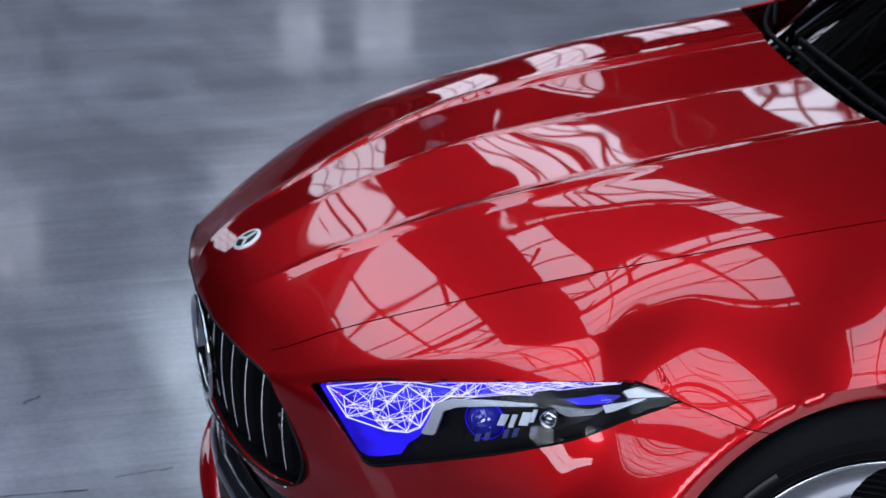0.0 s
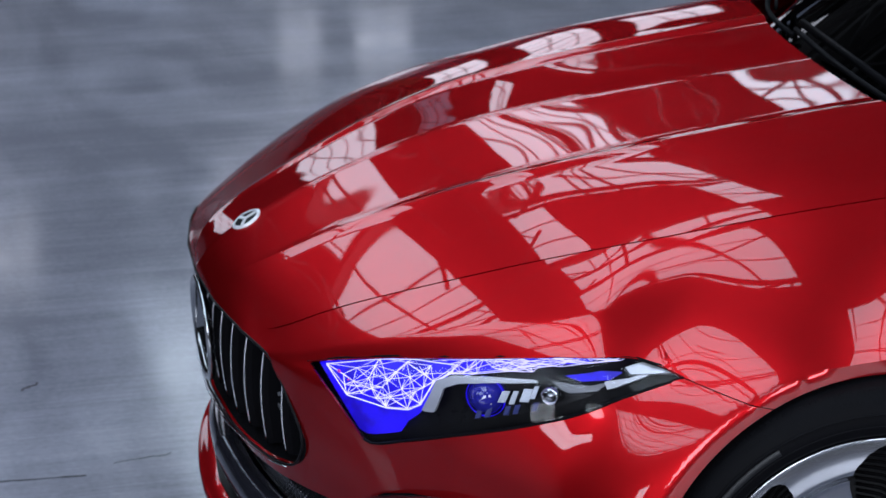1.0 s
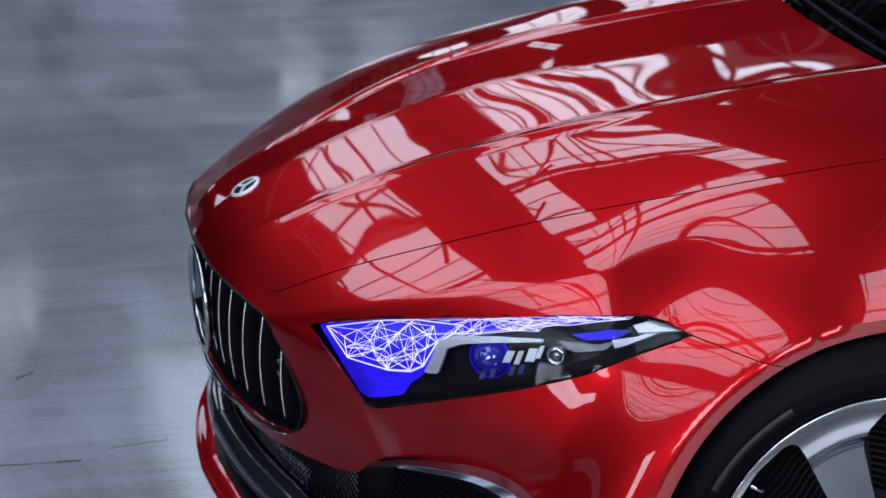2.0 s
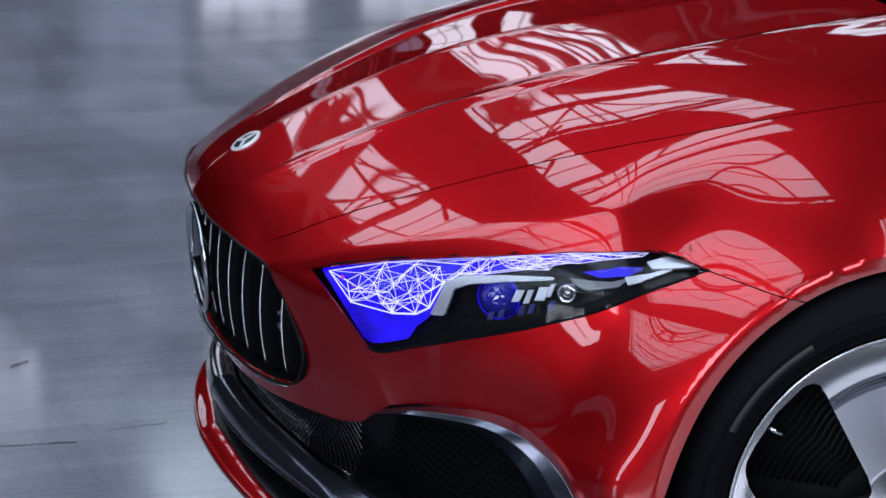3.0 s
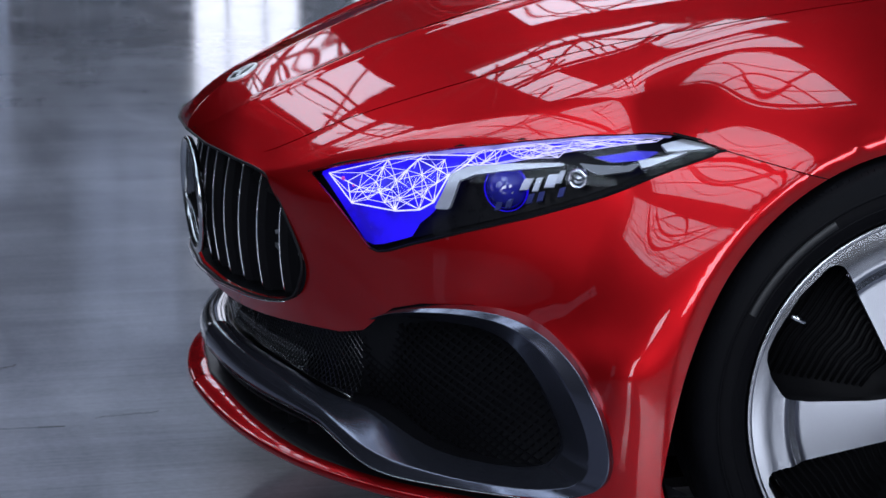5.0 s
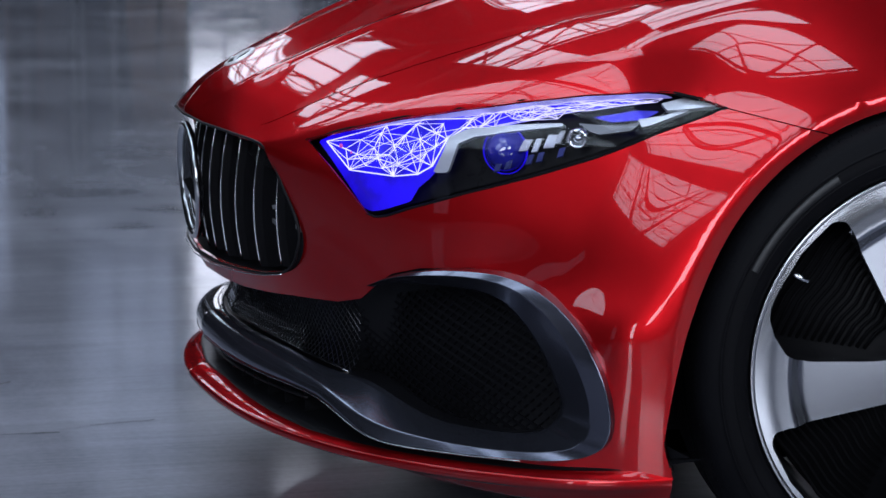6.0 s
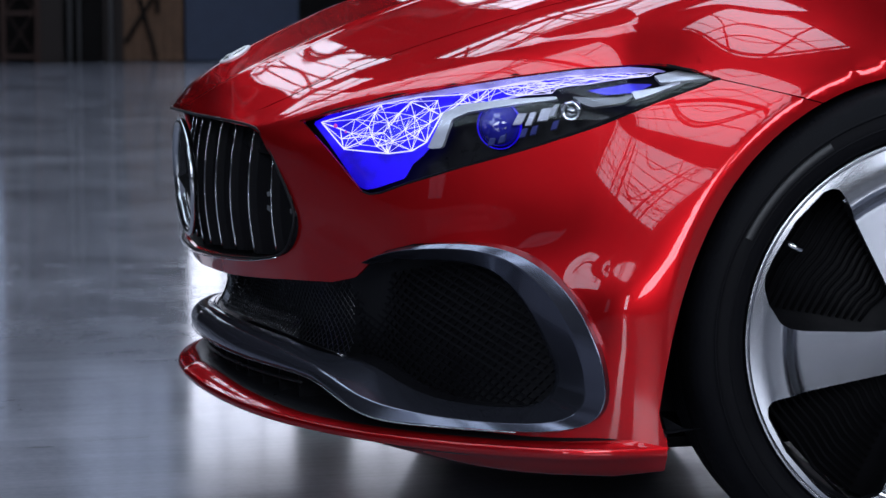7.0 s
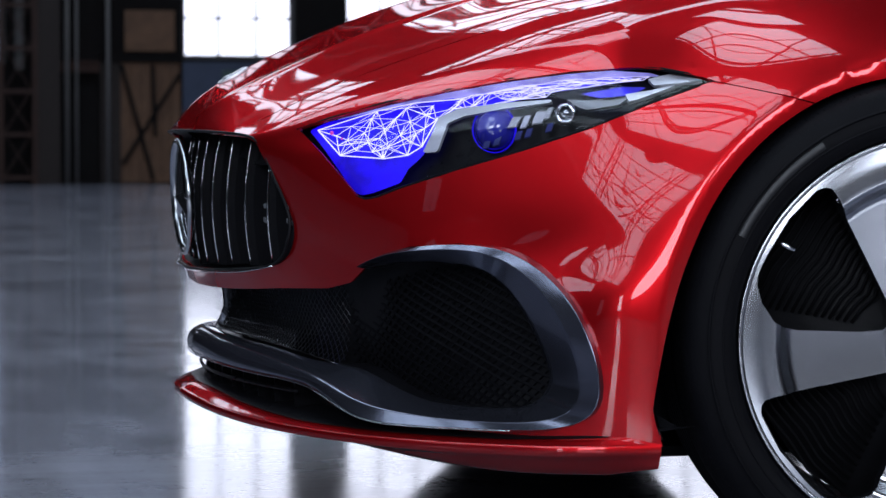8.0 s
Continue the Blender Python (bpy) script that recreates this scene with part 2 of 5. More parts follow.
def add_tube(bm, points, radius, sides=8, closed=False, flat=1.0):
    pts = [Vector(p) for p in points]
    n = len(pts)
    rad = radius if isinstance(radius, (list, tuple)) else [radius] * n
    rings, side = [], None
    for i, p in enumerate(pts):
        d = (pts[(i + 1) % n] - pts[i - 1]) if closed else pts[min(i + 1, n - 1)] - pts[max(i - 1, 0)]
        d.normalize()
        if side is None:
            side = d.orthogonal().normalized()
        side = (side - d * side.dot(d)).normalized()
        up = d.cross(side)
        rings.append([bm.verts.new(p + side * rad[i] * math.cos(a) + up * rad[i] * flat * math.sin(a))
                      for a in (2 * math.pi * k / sides for k in range(sides))])
    for i in range(n if closed else n - 1):
        r0, r1 = rings[i], rings[(i + 1) % n]
        for k in range(sides):
            bm.faces.new((r0[k], r0[(k + 1) % sides], r1[(k + 1) % sides], r1[k]))
    if not closed:
        bm.faces.new(rings[0][::-1])
        bm.faces.new(rings[-1])


def lathe(profile, steps=96, turn=0.0):
    """Turns (radius, along) pairs about the y axis, closed to a ring."""
    bm = bmesh.new()
    rings = []
    for k in range(steps):
        a = 2 * math.pi * k / steps
        rings.append([bm.verts.new((r * math.cos(a), y, r * math.sin(a))) for r, y in profile])
    for k in range(steps):
        a, b = rings[k], rings[(k + 1) % steps]
        for i in range(len(profile) - 1):
            bm.faces.new((a[i], a[i + 1], b[i + 1], b[i]))
    return bm


def grid_mesh(P, wrap=False):
    """A bmesh of quads over an array of points (rows, columns, 3)."""
    bm = bmesh.new()
    n, m = P.shape[:2]
    v = [[bm.verts.new(P[i, j]) for j in range(m)] for i in range(n)]
    for i in range(n - 1):
        for j in range(m - 1):
            bm.faces.new((v[i][j], v[i][j + 1], v[i + 1][j + 1], v[i + 1][j]))
    return bm


def clip(bm, keep):
    """Cuts the mesh along keep(co) = 0 and drops what lies below zero."""
    val = {v: keep(v.co) for v in bm.verts}
    for v in val:
        if abs(val[v]) < 2e-5:
            val[v] = 0.0
    for e in list(bm.edges):
        a, b = e.verts
        fa, fb = val[a], val[b]
        if fa * fb < 0:
            _, nv = bmesh.utils.edge_split(e, a, fa / (fa - fb))
            val[nv] = 0.0
    for f in list(bm.faces):
        z = [v for v in f.verts if val[v] == 0.0]
        if len(z) == 2 and not any(set(e.verts) == set(z) for e in f.edges):
            bmesh.utils.face_split(f, z[0], z[1])
    bmesh.ops.delete(bm, geom=[f for f in bm.faces if sum(val.get(v, 0) for v in f.verts) < 0], context="FACES")
    return bm


def mirrored(bm):
    """Adds the other half across the car's middle and joins the two there."""
    made = bmesh.ops.duplicate(bm, geom=bm.verts[:] + bm.edges[:] + bm.faces[:])["geom"]
    for v in (g for g in made if isinstance(g, bmesh.types.BMVert)):
        v.co.y = -v.co.y
    bmesh.ops.reverse_faces(bm, faces=[g for g in made if isinstance(g, bmesh.types.BMFace)])
    bmesh.ops.remove_doubles(bm, verts=[v for v in bm.verts if abs(v.co.y) < 1e-3], dist=2e-4)
    return bm


def thicken(ob, metres, angle=35, joined=False):
    """Sheet thickness inwards, with crisp rims."""
    s = ob.modifiers.new("sheet", "SOLIDIFY")
    s.thickness, s.offset = metres, -1
    if joined:
        bm = bmesh.new()
        bm.from_mesh(ob.data)
        for f in bm.edges:
            f.smooth = len(f.link_faces) == 2 and f.calc_face_angle(0) < radians(angle)
        bm.to_mesh(ob.data)
        bm.free()
        return ob
    e = ob.modifiers.new("rims", "EDGE_SPLIT")
    e.split_angle = radians(angle)
    return ob


def curve_through(knots, pts, at):
    """Natural cubic spline through pts at knots."""
    k, p, at = np.asarray(knots, float), np.asarray(pts, float), np.asarray(at, float)
    n = len(k)
    h = np.diff(k)
    A, r = np.eye(n), np.zeros_like(p)
    for i in range(1, n - 1):
        A[i, i - 1], A[i, i], A[i, i + 1] = h[i - 1], 2 * (h[i - 1] + h[i]), h[i]
        r[i] = 6 * ((p[i + 1] - p[i]) / h[i] - (p[i] - p[i - 1]) / h[i - 1])
    m = np.linalg.solve(A, r)
    j = np.clip(np.searchsorted(k, at, side="right") - 1, 0, n - 2)
    a, b = (k[j + 1] - at)[:, None], (at - k[j])[:, None]
    hj = h[j][:, None]
    return (m[j] * a ** 3 + m[j + 1] * b ** 3) / (6 * hj) + (p[j] / hj - m[j] * hj / 6) * a + (p[j + 1] / hj - m[j + 1] * hj / 6) * b


def along(pts, n):
    """n points on a smooth curve through pts, spread by chord length."""
    p = np.asarray(pts, float)
    k = np.r_[0, np.cumsum(np.maximum(np.linalg.norm(np.diff(p, axis=0), axis=1), 1e-6) ** 0.5)]
    return curve_through(k, p, np.linspace(0, k[-1], n))


def outline(poly, corners=()):
    """Signed distance to a closed polygon, positive outside."""
    q = np.asarray(poly, float)
    a, b = q, np.roll(q, -1, axis=0)
    ab = b - a
    ll = (ab ** 2).sum(1)
    def dist(u, w):
        pu = np.array((u, w)) - a
        t = np.clip((pu * ab).sum(1) / ll, 0, 1)
        d = math.sqrt((((pu - t[:, None] * ab) ** 2).sum(1)).min())
        c = ((a[:, 1] > w) != (b[:, 1] > w)) & (u < ab[:, 0] * (w - a[:, 1]) / np.where(ab[:, 1] == 0, 1e-12, ab[:, 1]) + a[:, 0])
        return -d if c.sum() % 2 else d
    return dist


# ---- the hall ----
X0, X1, Y0, Y1, TOP = -24.0, 30.0, -20.0, 35.0, 12.5


def floor():
    bm = box((X0 - 0.4, Y0 - 0.4, -0.3), (X1 + 0.4, Y1 + 0.4, 0))
    ob = part("floor", bm, CONCRETE, smooth=False)
    tagged(ob, "polished grey concrete hall floor with scuffs and stains", "floor", kind="structure")
    rng = random.Random(3)
    for name, p0, p1, wide in (("crack", (-1.66, 0.60), (-1.02, 0.564), 0.0035), ("crack", (-0.96, 0.61), (-0.84, 0.63), 0.002), ("crack", (-1.10, 1.035), (-1.06, 1.065), 0.006)):
        pts = [(p0[0] + (p1[0] - p0[0]) * u, p0[1] + (p1[1] - p0[1]) * u + rng.uniform(-0.003, 0.003)) for u in np.linspace(0, 1, 14)]
        bm = bmesh.new()
        for (x, y), (x2, y2) in zip(pts, pts[1:]):
            w = wide * rng.uniform(0.4, 1.0)
            bm.faces.new([bm.verts.new(q) for q in ((x, y - w, 0.0006), (x2, y2 - w, 0.0006), (x2, y2 + w, 0.0006), (x, y + w, 0.0006))])
        part(name, bm, BLACK, ob, "dark crack in the concrete", smooth=False)


def wall(name, span, openings, place, top=TOP):
    """A wall 0.35 thick along a local x axis, with rectangular openings (x0, x1, z0, z1); place maps (x, depth, z)."""
    xs = sorted({span[0], span[1], *[o[0] for o in openings], *[o[1] for o in openings]})
    zs = sorted({0.0, top, *[o[2] for o in openings], *[o[3] for o in openings]})
    bm = bmesh.new()
    for a, b in zip(xs, xs[1:]):
        run = None
        for c, d in zip(zs, zs[1:]):
            hole = any(o[0] <= a and b <= o[1] and o[2] <= c and d <= o[3] for o in openings)
            if hole:
                if run:
                    add_box(bm, (a, 0, run[0]), (b, 0.35, run[1]))
                run = None
            else:
                run = (run[0], d) if run else (c, d)
        if run:
            add_box(bm, (a, 0, run[0]), (b, 0.35, run[1]))
    bm.transform(place)
    bmesh.ops.recalc_face_normals(bm, faces=bm.faces)
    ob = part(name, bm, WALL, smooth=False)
    return tagged(ob, "near-black brick hall wall with tall window openings", "wall", kind="structure")


WINDOWS = [0]
# openings with a weaker glow; the third is unseen, added to brighten the floor
DIM_OPENINGS = ((1.66, 2.15, 1.75, 5.4), (2.28, 2.42, 1.67, 6.5), (2.75, 4.55, 4.6, 8.0), (-10.3, -8.6, 1.2, 6.0))


def window(place, o, cols, rows):
    """A steel factory window filling the opening o: frame, glazing bars, and the bright sky outside it."""
    x0, x1, z0, z1 = o
    WINDOWS[0] += 1
    ob = thing("window_%d" % WINDOWS[0], "steel-framed factory window glowing with daylight", "window", kind="structure")
    bm = bmesh.new()
    f = 0.06
    for lo, hi in (((x0, 0.12, z0), (x0 + f, 0.2, z1)), ((x1 - f, 0.12, z0), (x1, 0.2, z1)),
                   ((x0 + f, 0.12, z0), (x1 - f, 0.2, z0 + f)), ((x0 + f, 0.12, z1 - f), (x1 - f, 0.2, z1))):
        add_box(bm, lo, hi)
    bm.transform(place)
    bmesh.ops.recalc_face_normals(bm, faces=bm.faces)
    part("window_frame", bm, STEEL, ob, smooth=False)
    bm = bmesh.new()
    for k in range(1, cols):
        x = x0 + (x1 - x0) * k / cols
        add_box(bm, (x - 0.018, 0.13, z0 + f), (x + 0.018, 0.17, z1 - f))
    for k in range(1, rows):
        z = z0 + (z1 - z0) * k / rows
        w = 0.05 if k % 4 == 0 else 0.018
        add_box(bm, (x0 + f, 0.132, z - w), (x1 - f, 0.168, z + w))
    bm.transform(place)
    bmesh.ops.recalc_face_normals(bm, faces=bm.faces)
    part("glazing_bars", bm, STEEL, ob, smooth=False)
    bm = bmesh.new()
    v = [bm.verts.new((x, 0.34, z)) for x, z in ((x0, z0), (x1, z0), (x1, z1), (x0, z1))]
    bm.faces.new(v)
    bm.transform(place)
    return bm


def row_of(name, span, openings, place, bar=0.5, sky_mat=SKY):
    wall(name, span, openings, place)
    sky, dim_panes = bmesh.new(), bmesh.new()
    for o in openings:
        bm = window(place, o, max(2, round((o[1] - o[0]) / bar)), max(2, round((o[3] - o[2]) / (1.2 * bar))))
        me = bpy.data.meshes.new("sky")
        bm.to_mesh(me)
        bm.free()
        (dim_panes if o in DIM_OPENINGS else sky).from_mesh(me)
        bpy.data.meshes.remove(me)
    tagged(part("backdrop", sky, sky_mat, smooth=False), "white sky glow behind the seen and added windows", "sky", kind="structure")
    if len(dim_panes.faces):
        tagged(part("backdrop", dim_panes, DIM_SKY, smooth=False), "dim blue glow behind the narrow and added windows", "sky", kind="structure")


def hall():
    floor()
    north = [(1.4, 2.2, 11.2, 12.35), (2.75, 4.55, 4.6, 8.0), (4.9, 8.4, 10.7, 12.2), (-1.0, 1.3, 5.2, 12.0), (5.99, 6.73, 8.35, 9.1), (7.2, 8.17, 8.35, 9.1), (1.66, 2.15, 1.75, 5.4), (2.28, 2.42, 1.67, 6.5), (-6.6, -4.4, 3.2, 7.4)]
    for k in range(9):
        x = 4.74 + 2.47 * k
        north.append((x, x + 1.70, 1.85, 6.1))
    row_of("wall_north", (X0, X1), north, Matrix.Translation((0, Y1, 0)), sky_mat=NORTH_SKY)
    row_of("wall_west", (Y0, Y1), WEST, Matrix.Translation((X0, 0, 0)) @ Matrix.Rotation(radians(90), 4, "Z"), 0.8)
    row_of("wall_south", (X0, X1), SOUTH, Matrix.Translation((0, Y0, 0)) @ Matrix.Scale(-1, 4, (0, 1, 0)), 1.7, SOUTH_FILL)
    wall("wall_east", (Y0, Y1), [], Matrix.Translation((X1 + 0.35, 0, 0)) @ Matrix.Rotation(radians(90), 4, "Z"))
    # roof deck with long glazed strips running away from the car
    sky, bars = bmesh.new(), bmesh.new()
    bm = bmesh.new()
    xs = sorted({X0 - 0.4, X1 + 0.4, *[v for q in SKYLIGHTS for v in q[:2]]})
    for a, b in zip(xs, xs[1:]):
        hole = [q for q in SKYLIGHTS if q[0] <= a and b <= q[1]]
        y = Y0 - 0.4
        for q in sorted(hole, key=lambda q: q[2]):
            add_box(bm, (a, y, TOP), (b, q[2], TOP + 0.25))
            y = q[3]
        add_box(bm, (a, y, TOP), (b, Y1 + 0.4, TOP + 0.25))
    for x0, x1, y0, y1 in SKYLIGHTS:
        v = [sky.verts.new(p) for p in ((x0, y0, TOP + 0.24), (x0, y1, TOP + 0.24), (x1, y1, TOP + 0.24), (x1, y0, TOP + 0.24))]
        sky.faces.new(v)
        n = max(1, round((y1 - y0) / 1.15))
        for k in range(1, n):
            y = y0 + (y1 - y0) * k / n
            add_box(bars, (x0, y - 0.025, TOP + 0.06), (x1, y + 0.025, TOP + 0.11))
        n = max(1, round((x1 - x0) / 1.9))
        for k in range(1, n):
            x = x0 + (x1 - x0) * k / n
            add_box(bars, (x - 0.04, y0, TOP + 0.04), (x + 0.04, y1, TOP + 0.12))
    tagged(part("ceiling", bm, ROOF, smooth=False), "dark boarded hall roof with glazed strips", "ceiling", kind="structure")
    tagged(part("backdrop", sky, SKY, smooth=False), "white overcast sky over the roof lights", "sky", kind="structure")
    tagged(part("skylight_bars", bars, STEEL, smooth=False), "steel glazing bars of the roof lights", "glazing bars", kind="structure")
    # roof trusses across the hall
    first = None
    for k in range(11):
        y = Y0 + 1.1 + 5.3 * k
        if first is None:
            first = thing("roof_truss", "riveted dark steel roof truss under the roof deck", "truss", (0, 0, 0), "roof trusses")
            bm = bmesh.new()
            add_bar(bm, (X0, 0, TOP - 1.7), (X1, 0, TOP - 1.7), 0.16)
            part("lower_chord", bm, STEEL, first, smooth=False)
            bm = bmesh.new()
            add_bar(bm, (X0, 0, TOP - 0.12), (X1, 0, TOP - 0.12), 0.16)
            part("upper_chord", bm, STEEL, first, smooth=False)
            bm = bmesh.new()
            n = 30
            for i in range(n):
                a, b = X0 + (X1 - X0) * i / n, X0 + (X1 - X0) * (i + 1) / n
                add_bar(bm, (a, 0, TOP - 1.7), (b, 0, TOP - 0.12), 0.06) if i % 2 == 0 else add_bar(bm, (a, 0, TOP - 0.12), (b, 0, TOP - 1.7), 0.06)
                add_bar(bm, (a, 0, TOP - 1.7), (a, 0, TOP - 0.12), 0.05)
            part("lattice", bm, STEEL, first, smooth=False)
            first.location = (0, y, 0)
        else:
            copy_thing(first, Matrix.Translation((0, y, 0)))
    for k in range(4):
        bm = bmesh.new()
        add_bar(bm, (-9.5 + 4.6 * k, Y0, TOP - 1.2), (-7.5 + 4.6 * k, Y1, TOP - 1.3), 0.07)
        tagged(part("tie_rod", bm, STEEL, smooth=False), "thin dark steel tie rod below the roof", "tie rod", "tie rods")
    # light bracing under the roof lights
    rng = random.Random(11)
    bm = bmesh.new()
    for k in range(150):
        x, y, z = rng.uniform(-10, 12), rng.uniform(-4, 33), TOP - rng.uniform(0.2, 1.5)
        a, long = rng.choice((0.15, 0.6, 1.2, 1.6, 2.2, 2.8)) + rng.uniform(-0.15, 0.15), rng.uniform(2.0, 6.0)
        add_bar(bm, (x, y, z), (x + long * math.cos(a), y + long * math.sin(a), z + rng.uniform(-0.5, 0.5)), rng.uniform(0.03, 0.085))
    for k in range(45):
        x, y, z = rng.uniform(-23, -12), rng.uniform(-13, 1), TOP - rng.uniform(0.2, 1.2)
        a, long = rng.uniform(0, 3.1), rng.uniform(2.0, 5.0)
        add_bar(bm, (x, y, z), (x + long * math.cos(a), y + long * math.sin(a), z + rng.uniform(-0.4, 0.4)), rng.uniform(0.03, 0.08))
    tagged(part("roof_bracing", bm, STEEL, smooth=False), "thin dark steel braces and cables under the roof", "bracing", kind="structure")
    # what stands along the far wall
    gate = thing("plank_gate", "brown planked gate with crossed braces against the wall", "gate", (4.26, Y1, 0))
    for i in range(8):
        x = -0.734 + 0.147 * i
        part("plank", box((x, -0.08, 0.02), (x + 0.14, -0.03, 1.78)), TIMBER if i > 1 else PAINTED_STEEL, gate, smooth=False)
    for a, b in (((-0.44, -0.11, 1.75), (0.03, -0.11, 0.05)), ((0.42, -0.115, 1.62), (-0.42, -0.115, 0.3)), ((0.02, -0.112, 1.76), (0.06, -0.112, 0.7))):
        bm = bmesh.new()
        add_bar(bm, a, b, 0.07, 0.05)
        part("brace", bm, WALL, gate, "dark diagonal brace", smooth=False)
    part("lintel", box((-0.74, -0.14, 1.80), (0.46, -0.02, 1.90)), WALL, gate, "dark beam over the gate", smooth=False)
    part("upper_board", box((-0.38, -0.06, 1.95), (0.36, -0.02, 2.55)), TIMBER, gate, "brown board over the gate", smooth=False)
    sign = thing("exit_sign", "dark green exit sign with pale plain shapes on the wall panel", "sign", (5.64, Y1 - 0.056, 1.51))
    part("sign_board", box((-0.31, -0.012, -0.17), (0.31, 0.0, 0.17)), SIGN_GREEN, sign, smooth=False)
    part("sign_shape", box((-0.20, -0.018, -0.10), (-0.10, -0.014, 0.11)), SIGN_PALE, sign, smooth=False)
    part("sign_shape", box((0.08, -0.018, -0.02), (0.22, -0.014, 0.04)), SIGN_PALE, sign, smooth=False)
    column = thing("steel_column", "grey painted steel column standing by the wall", "column", (2.71, Y1 - 0.5, 0))
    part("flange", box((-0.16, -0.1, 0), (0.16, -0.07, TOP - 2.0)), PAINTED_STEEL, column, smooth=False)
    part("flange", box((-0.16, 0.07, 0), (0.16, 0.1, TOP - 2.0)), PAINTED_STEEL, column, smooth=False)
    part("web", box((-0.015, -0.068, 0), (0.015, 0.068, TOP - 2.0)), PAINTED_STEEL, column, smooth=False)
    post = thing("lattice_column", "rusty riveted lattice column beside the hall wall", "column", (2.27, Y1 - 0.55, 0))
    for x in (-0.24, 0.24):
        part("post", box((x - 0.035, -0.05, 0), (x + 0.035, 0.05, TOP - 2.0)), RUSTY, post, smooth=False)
    for i in range(14):
        for x in (-0.2, 0.2):
            bm = bmesh.new()
            add_bar(bm, (x, 0.012 * (1 if x > 0 else -1), 0.12 + 0.62 * i), (-x, 0.012 * (1 if x > 0 else -1), 0.74 + 0.62 * i), 0.05, 0.012)
            part("lacing_bar", bm, RUSTY, post, smooth=False)
        part("batten", box((-0.205, -0.028, 0.07 + 0.62 * i), (0.205, -0.02, 0.13 + 0.62 * i)), RUSTY, post, smooth=False)
    for x, r in ((3.02, 0.035), (3.16, 0.022), (3.62, 0.03)):
        bm = tube([(x, Y1 - 0.16, z) for z in np.linspace(0, TOP - 2.4, 6)], r, 10)
        tagged(part("wall_pipe", bm, PIPE), "slim grey pipe running up the hall wall", "pipe", "pipes on the wall")
    beam = thing("wall_beam", "brown steel beam fixed along the hall wall", "beam", (0, Y1 - 0.02, 1.72))
    part("web", box((2.6, -0.10, -0.06), (3.50, -0.08, 0.06)), RUSTY, beam, smooth=False)
    part("flange", box((2.6, -0.16, 0.062), (3.50, 0.0, 0.08)), RUSTY, beam, smooth=False)
    part("flange", box((2.6, -0.16, -0.08), (3.50, 0.0, -0.062)), RUSTY, beam, smooth=False)
    for k in range(10):
        x = 4.74 + 2.47 * k
        sheet = part("wall_panel", box((x, Y1 - 0.05, 0.02), (x + 1.7, Y1 - 0.004, 1.80)), BLUE_SHEET, smooth=False)
        tagged(sheet, "blue-grey sheet panel under a window", "panel", "panels under the windows")


SKYLIGHTS = [(-7.9, -4.4, -9.0, 13.0), (-6.5, -4.2, 13.15, 16.6), (-5.8, -2.9, 16.75, 18.45), (-4.7, -1.7, 18.6, 25.0), (-4.4, -1.0, 25.2, 34.6),
             (-1.7, 3.2, 12.8, 16.2), (-1.7, -0.3, 9.2, 12.8), (2.3, 3.2, 9.2, 12.8), (-1.5, 2.4, 6.6, 8.9), (-1.7, 1.7, 2.6, 6.3), (-4.15, -2.1, -9.6, 2.3),
             (1.2, 5.6, 18.3, 25.5), (3.4, 7.6, 25.9, 34.6), (8.5, 11.4, 21.5, 29.0), (3.0, 8.0, -8.0, 1.1), (-4.0, -1.0, -15.0, -11.5), (-22.0, -10.0, -14.5, -5.6), (-23.7, -17.5, -5.45, -1.2)]
WEST = [(-10.3, -8.6, 1.2, 6.0), (-4.2, -0.4, 9.0, 12.0)]
# unseen south openings, placed and made extra bright to light the near flank
SOUTH = [(-23.5, -20.2, 1.5, 8.3), (-14, -5, 4.5, 12.2), (0, 9, 5.0, 11.0)]
hall()


# ---- the car ----
# Lines of the body, from the middle of the bonnet down to the sill; each runs from the nose round to the side.
KNOTS = (0, 0.1, 0.2, 0.3, 0.42, 0.54, 0.66, 0.78, 0.88, 1.0)
MIDDLE = ((-.889, 0, .628), (-.868, 0, .652), (-.835, 0, .681), (-.788, 0, .710), (-.66, 0, .775), (-.50, 0, .838), (-.34, 0, .872), (-.14, 0, .895), (.07, 0, .919), (.65, 0, .972))
CREASE = ((-.890, 0, .625), (-.874, -.085, .636), (-.846, -.13, .657), (-.795, -.16, .687), (-.67, -.19, .747), (-.50, -.24, .811), (-.34, -.27, .853), (-.14, -.283, .885), (.07, -.285, .912), (.65, -.29, .965))
SHUT = ((-.892, 0, .620), (-.882, -.125, .620), (-.858, -.25, .617), (-.816, -.362, .616), (-.72, -.425, .672), (-.57, -.497, .735), (-.40, -.562, .800), (-.2, -.605, .855), (.03, -.63, .900), (.65, -.66, .960))
EDGE = ((-.893, 0, .614), (-.885, -.13, .613), (-.862, -.26, .610), (-.822, -.385, .606), (-.74, -.495, .630), (-.62, -.620, .666), (-.48, -.722, .692), (-.32, -.802, .704), (-.10, -.872, .730), (.65, -.90, .78))
CHEEK = ((-.895, 0, .53), (-.885, -.14, .53), (-.855, -.28, .527), (-.797, -.425, .525), (-.70, -.575, .522), (-.585, -.68, .52), (-.47, -.765, .52), (-.37, -.845, .52), (-.15, -.885, .54), (.65, -.91, .56))
CHIN = ((-.885, 0, .425), (-.873, -.15, .425), (-.85, -.27, .423), (-.80, -.405, .422), (-.695, -.575, .425), (-.60, -.69, .435), (-.50, -.772, .43), (-.395, -.855, .43), (-.2, -.888, .43), (.65, -.91, .43))
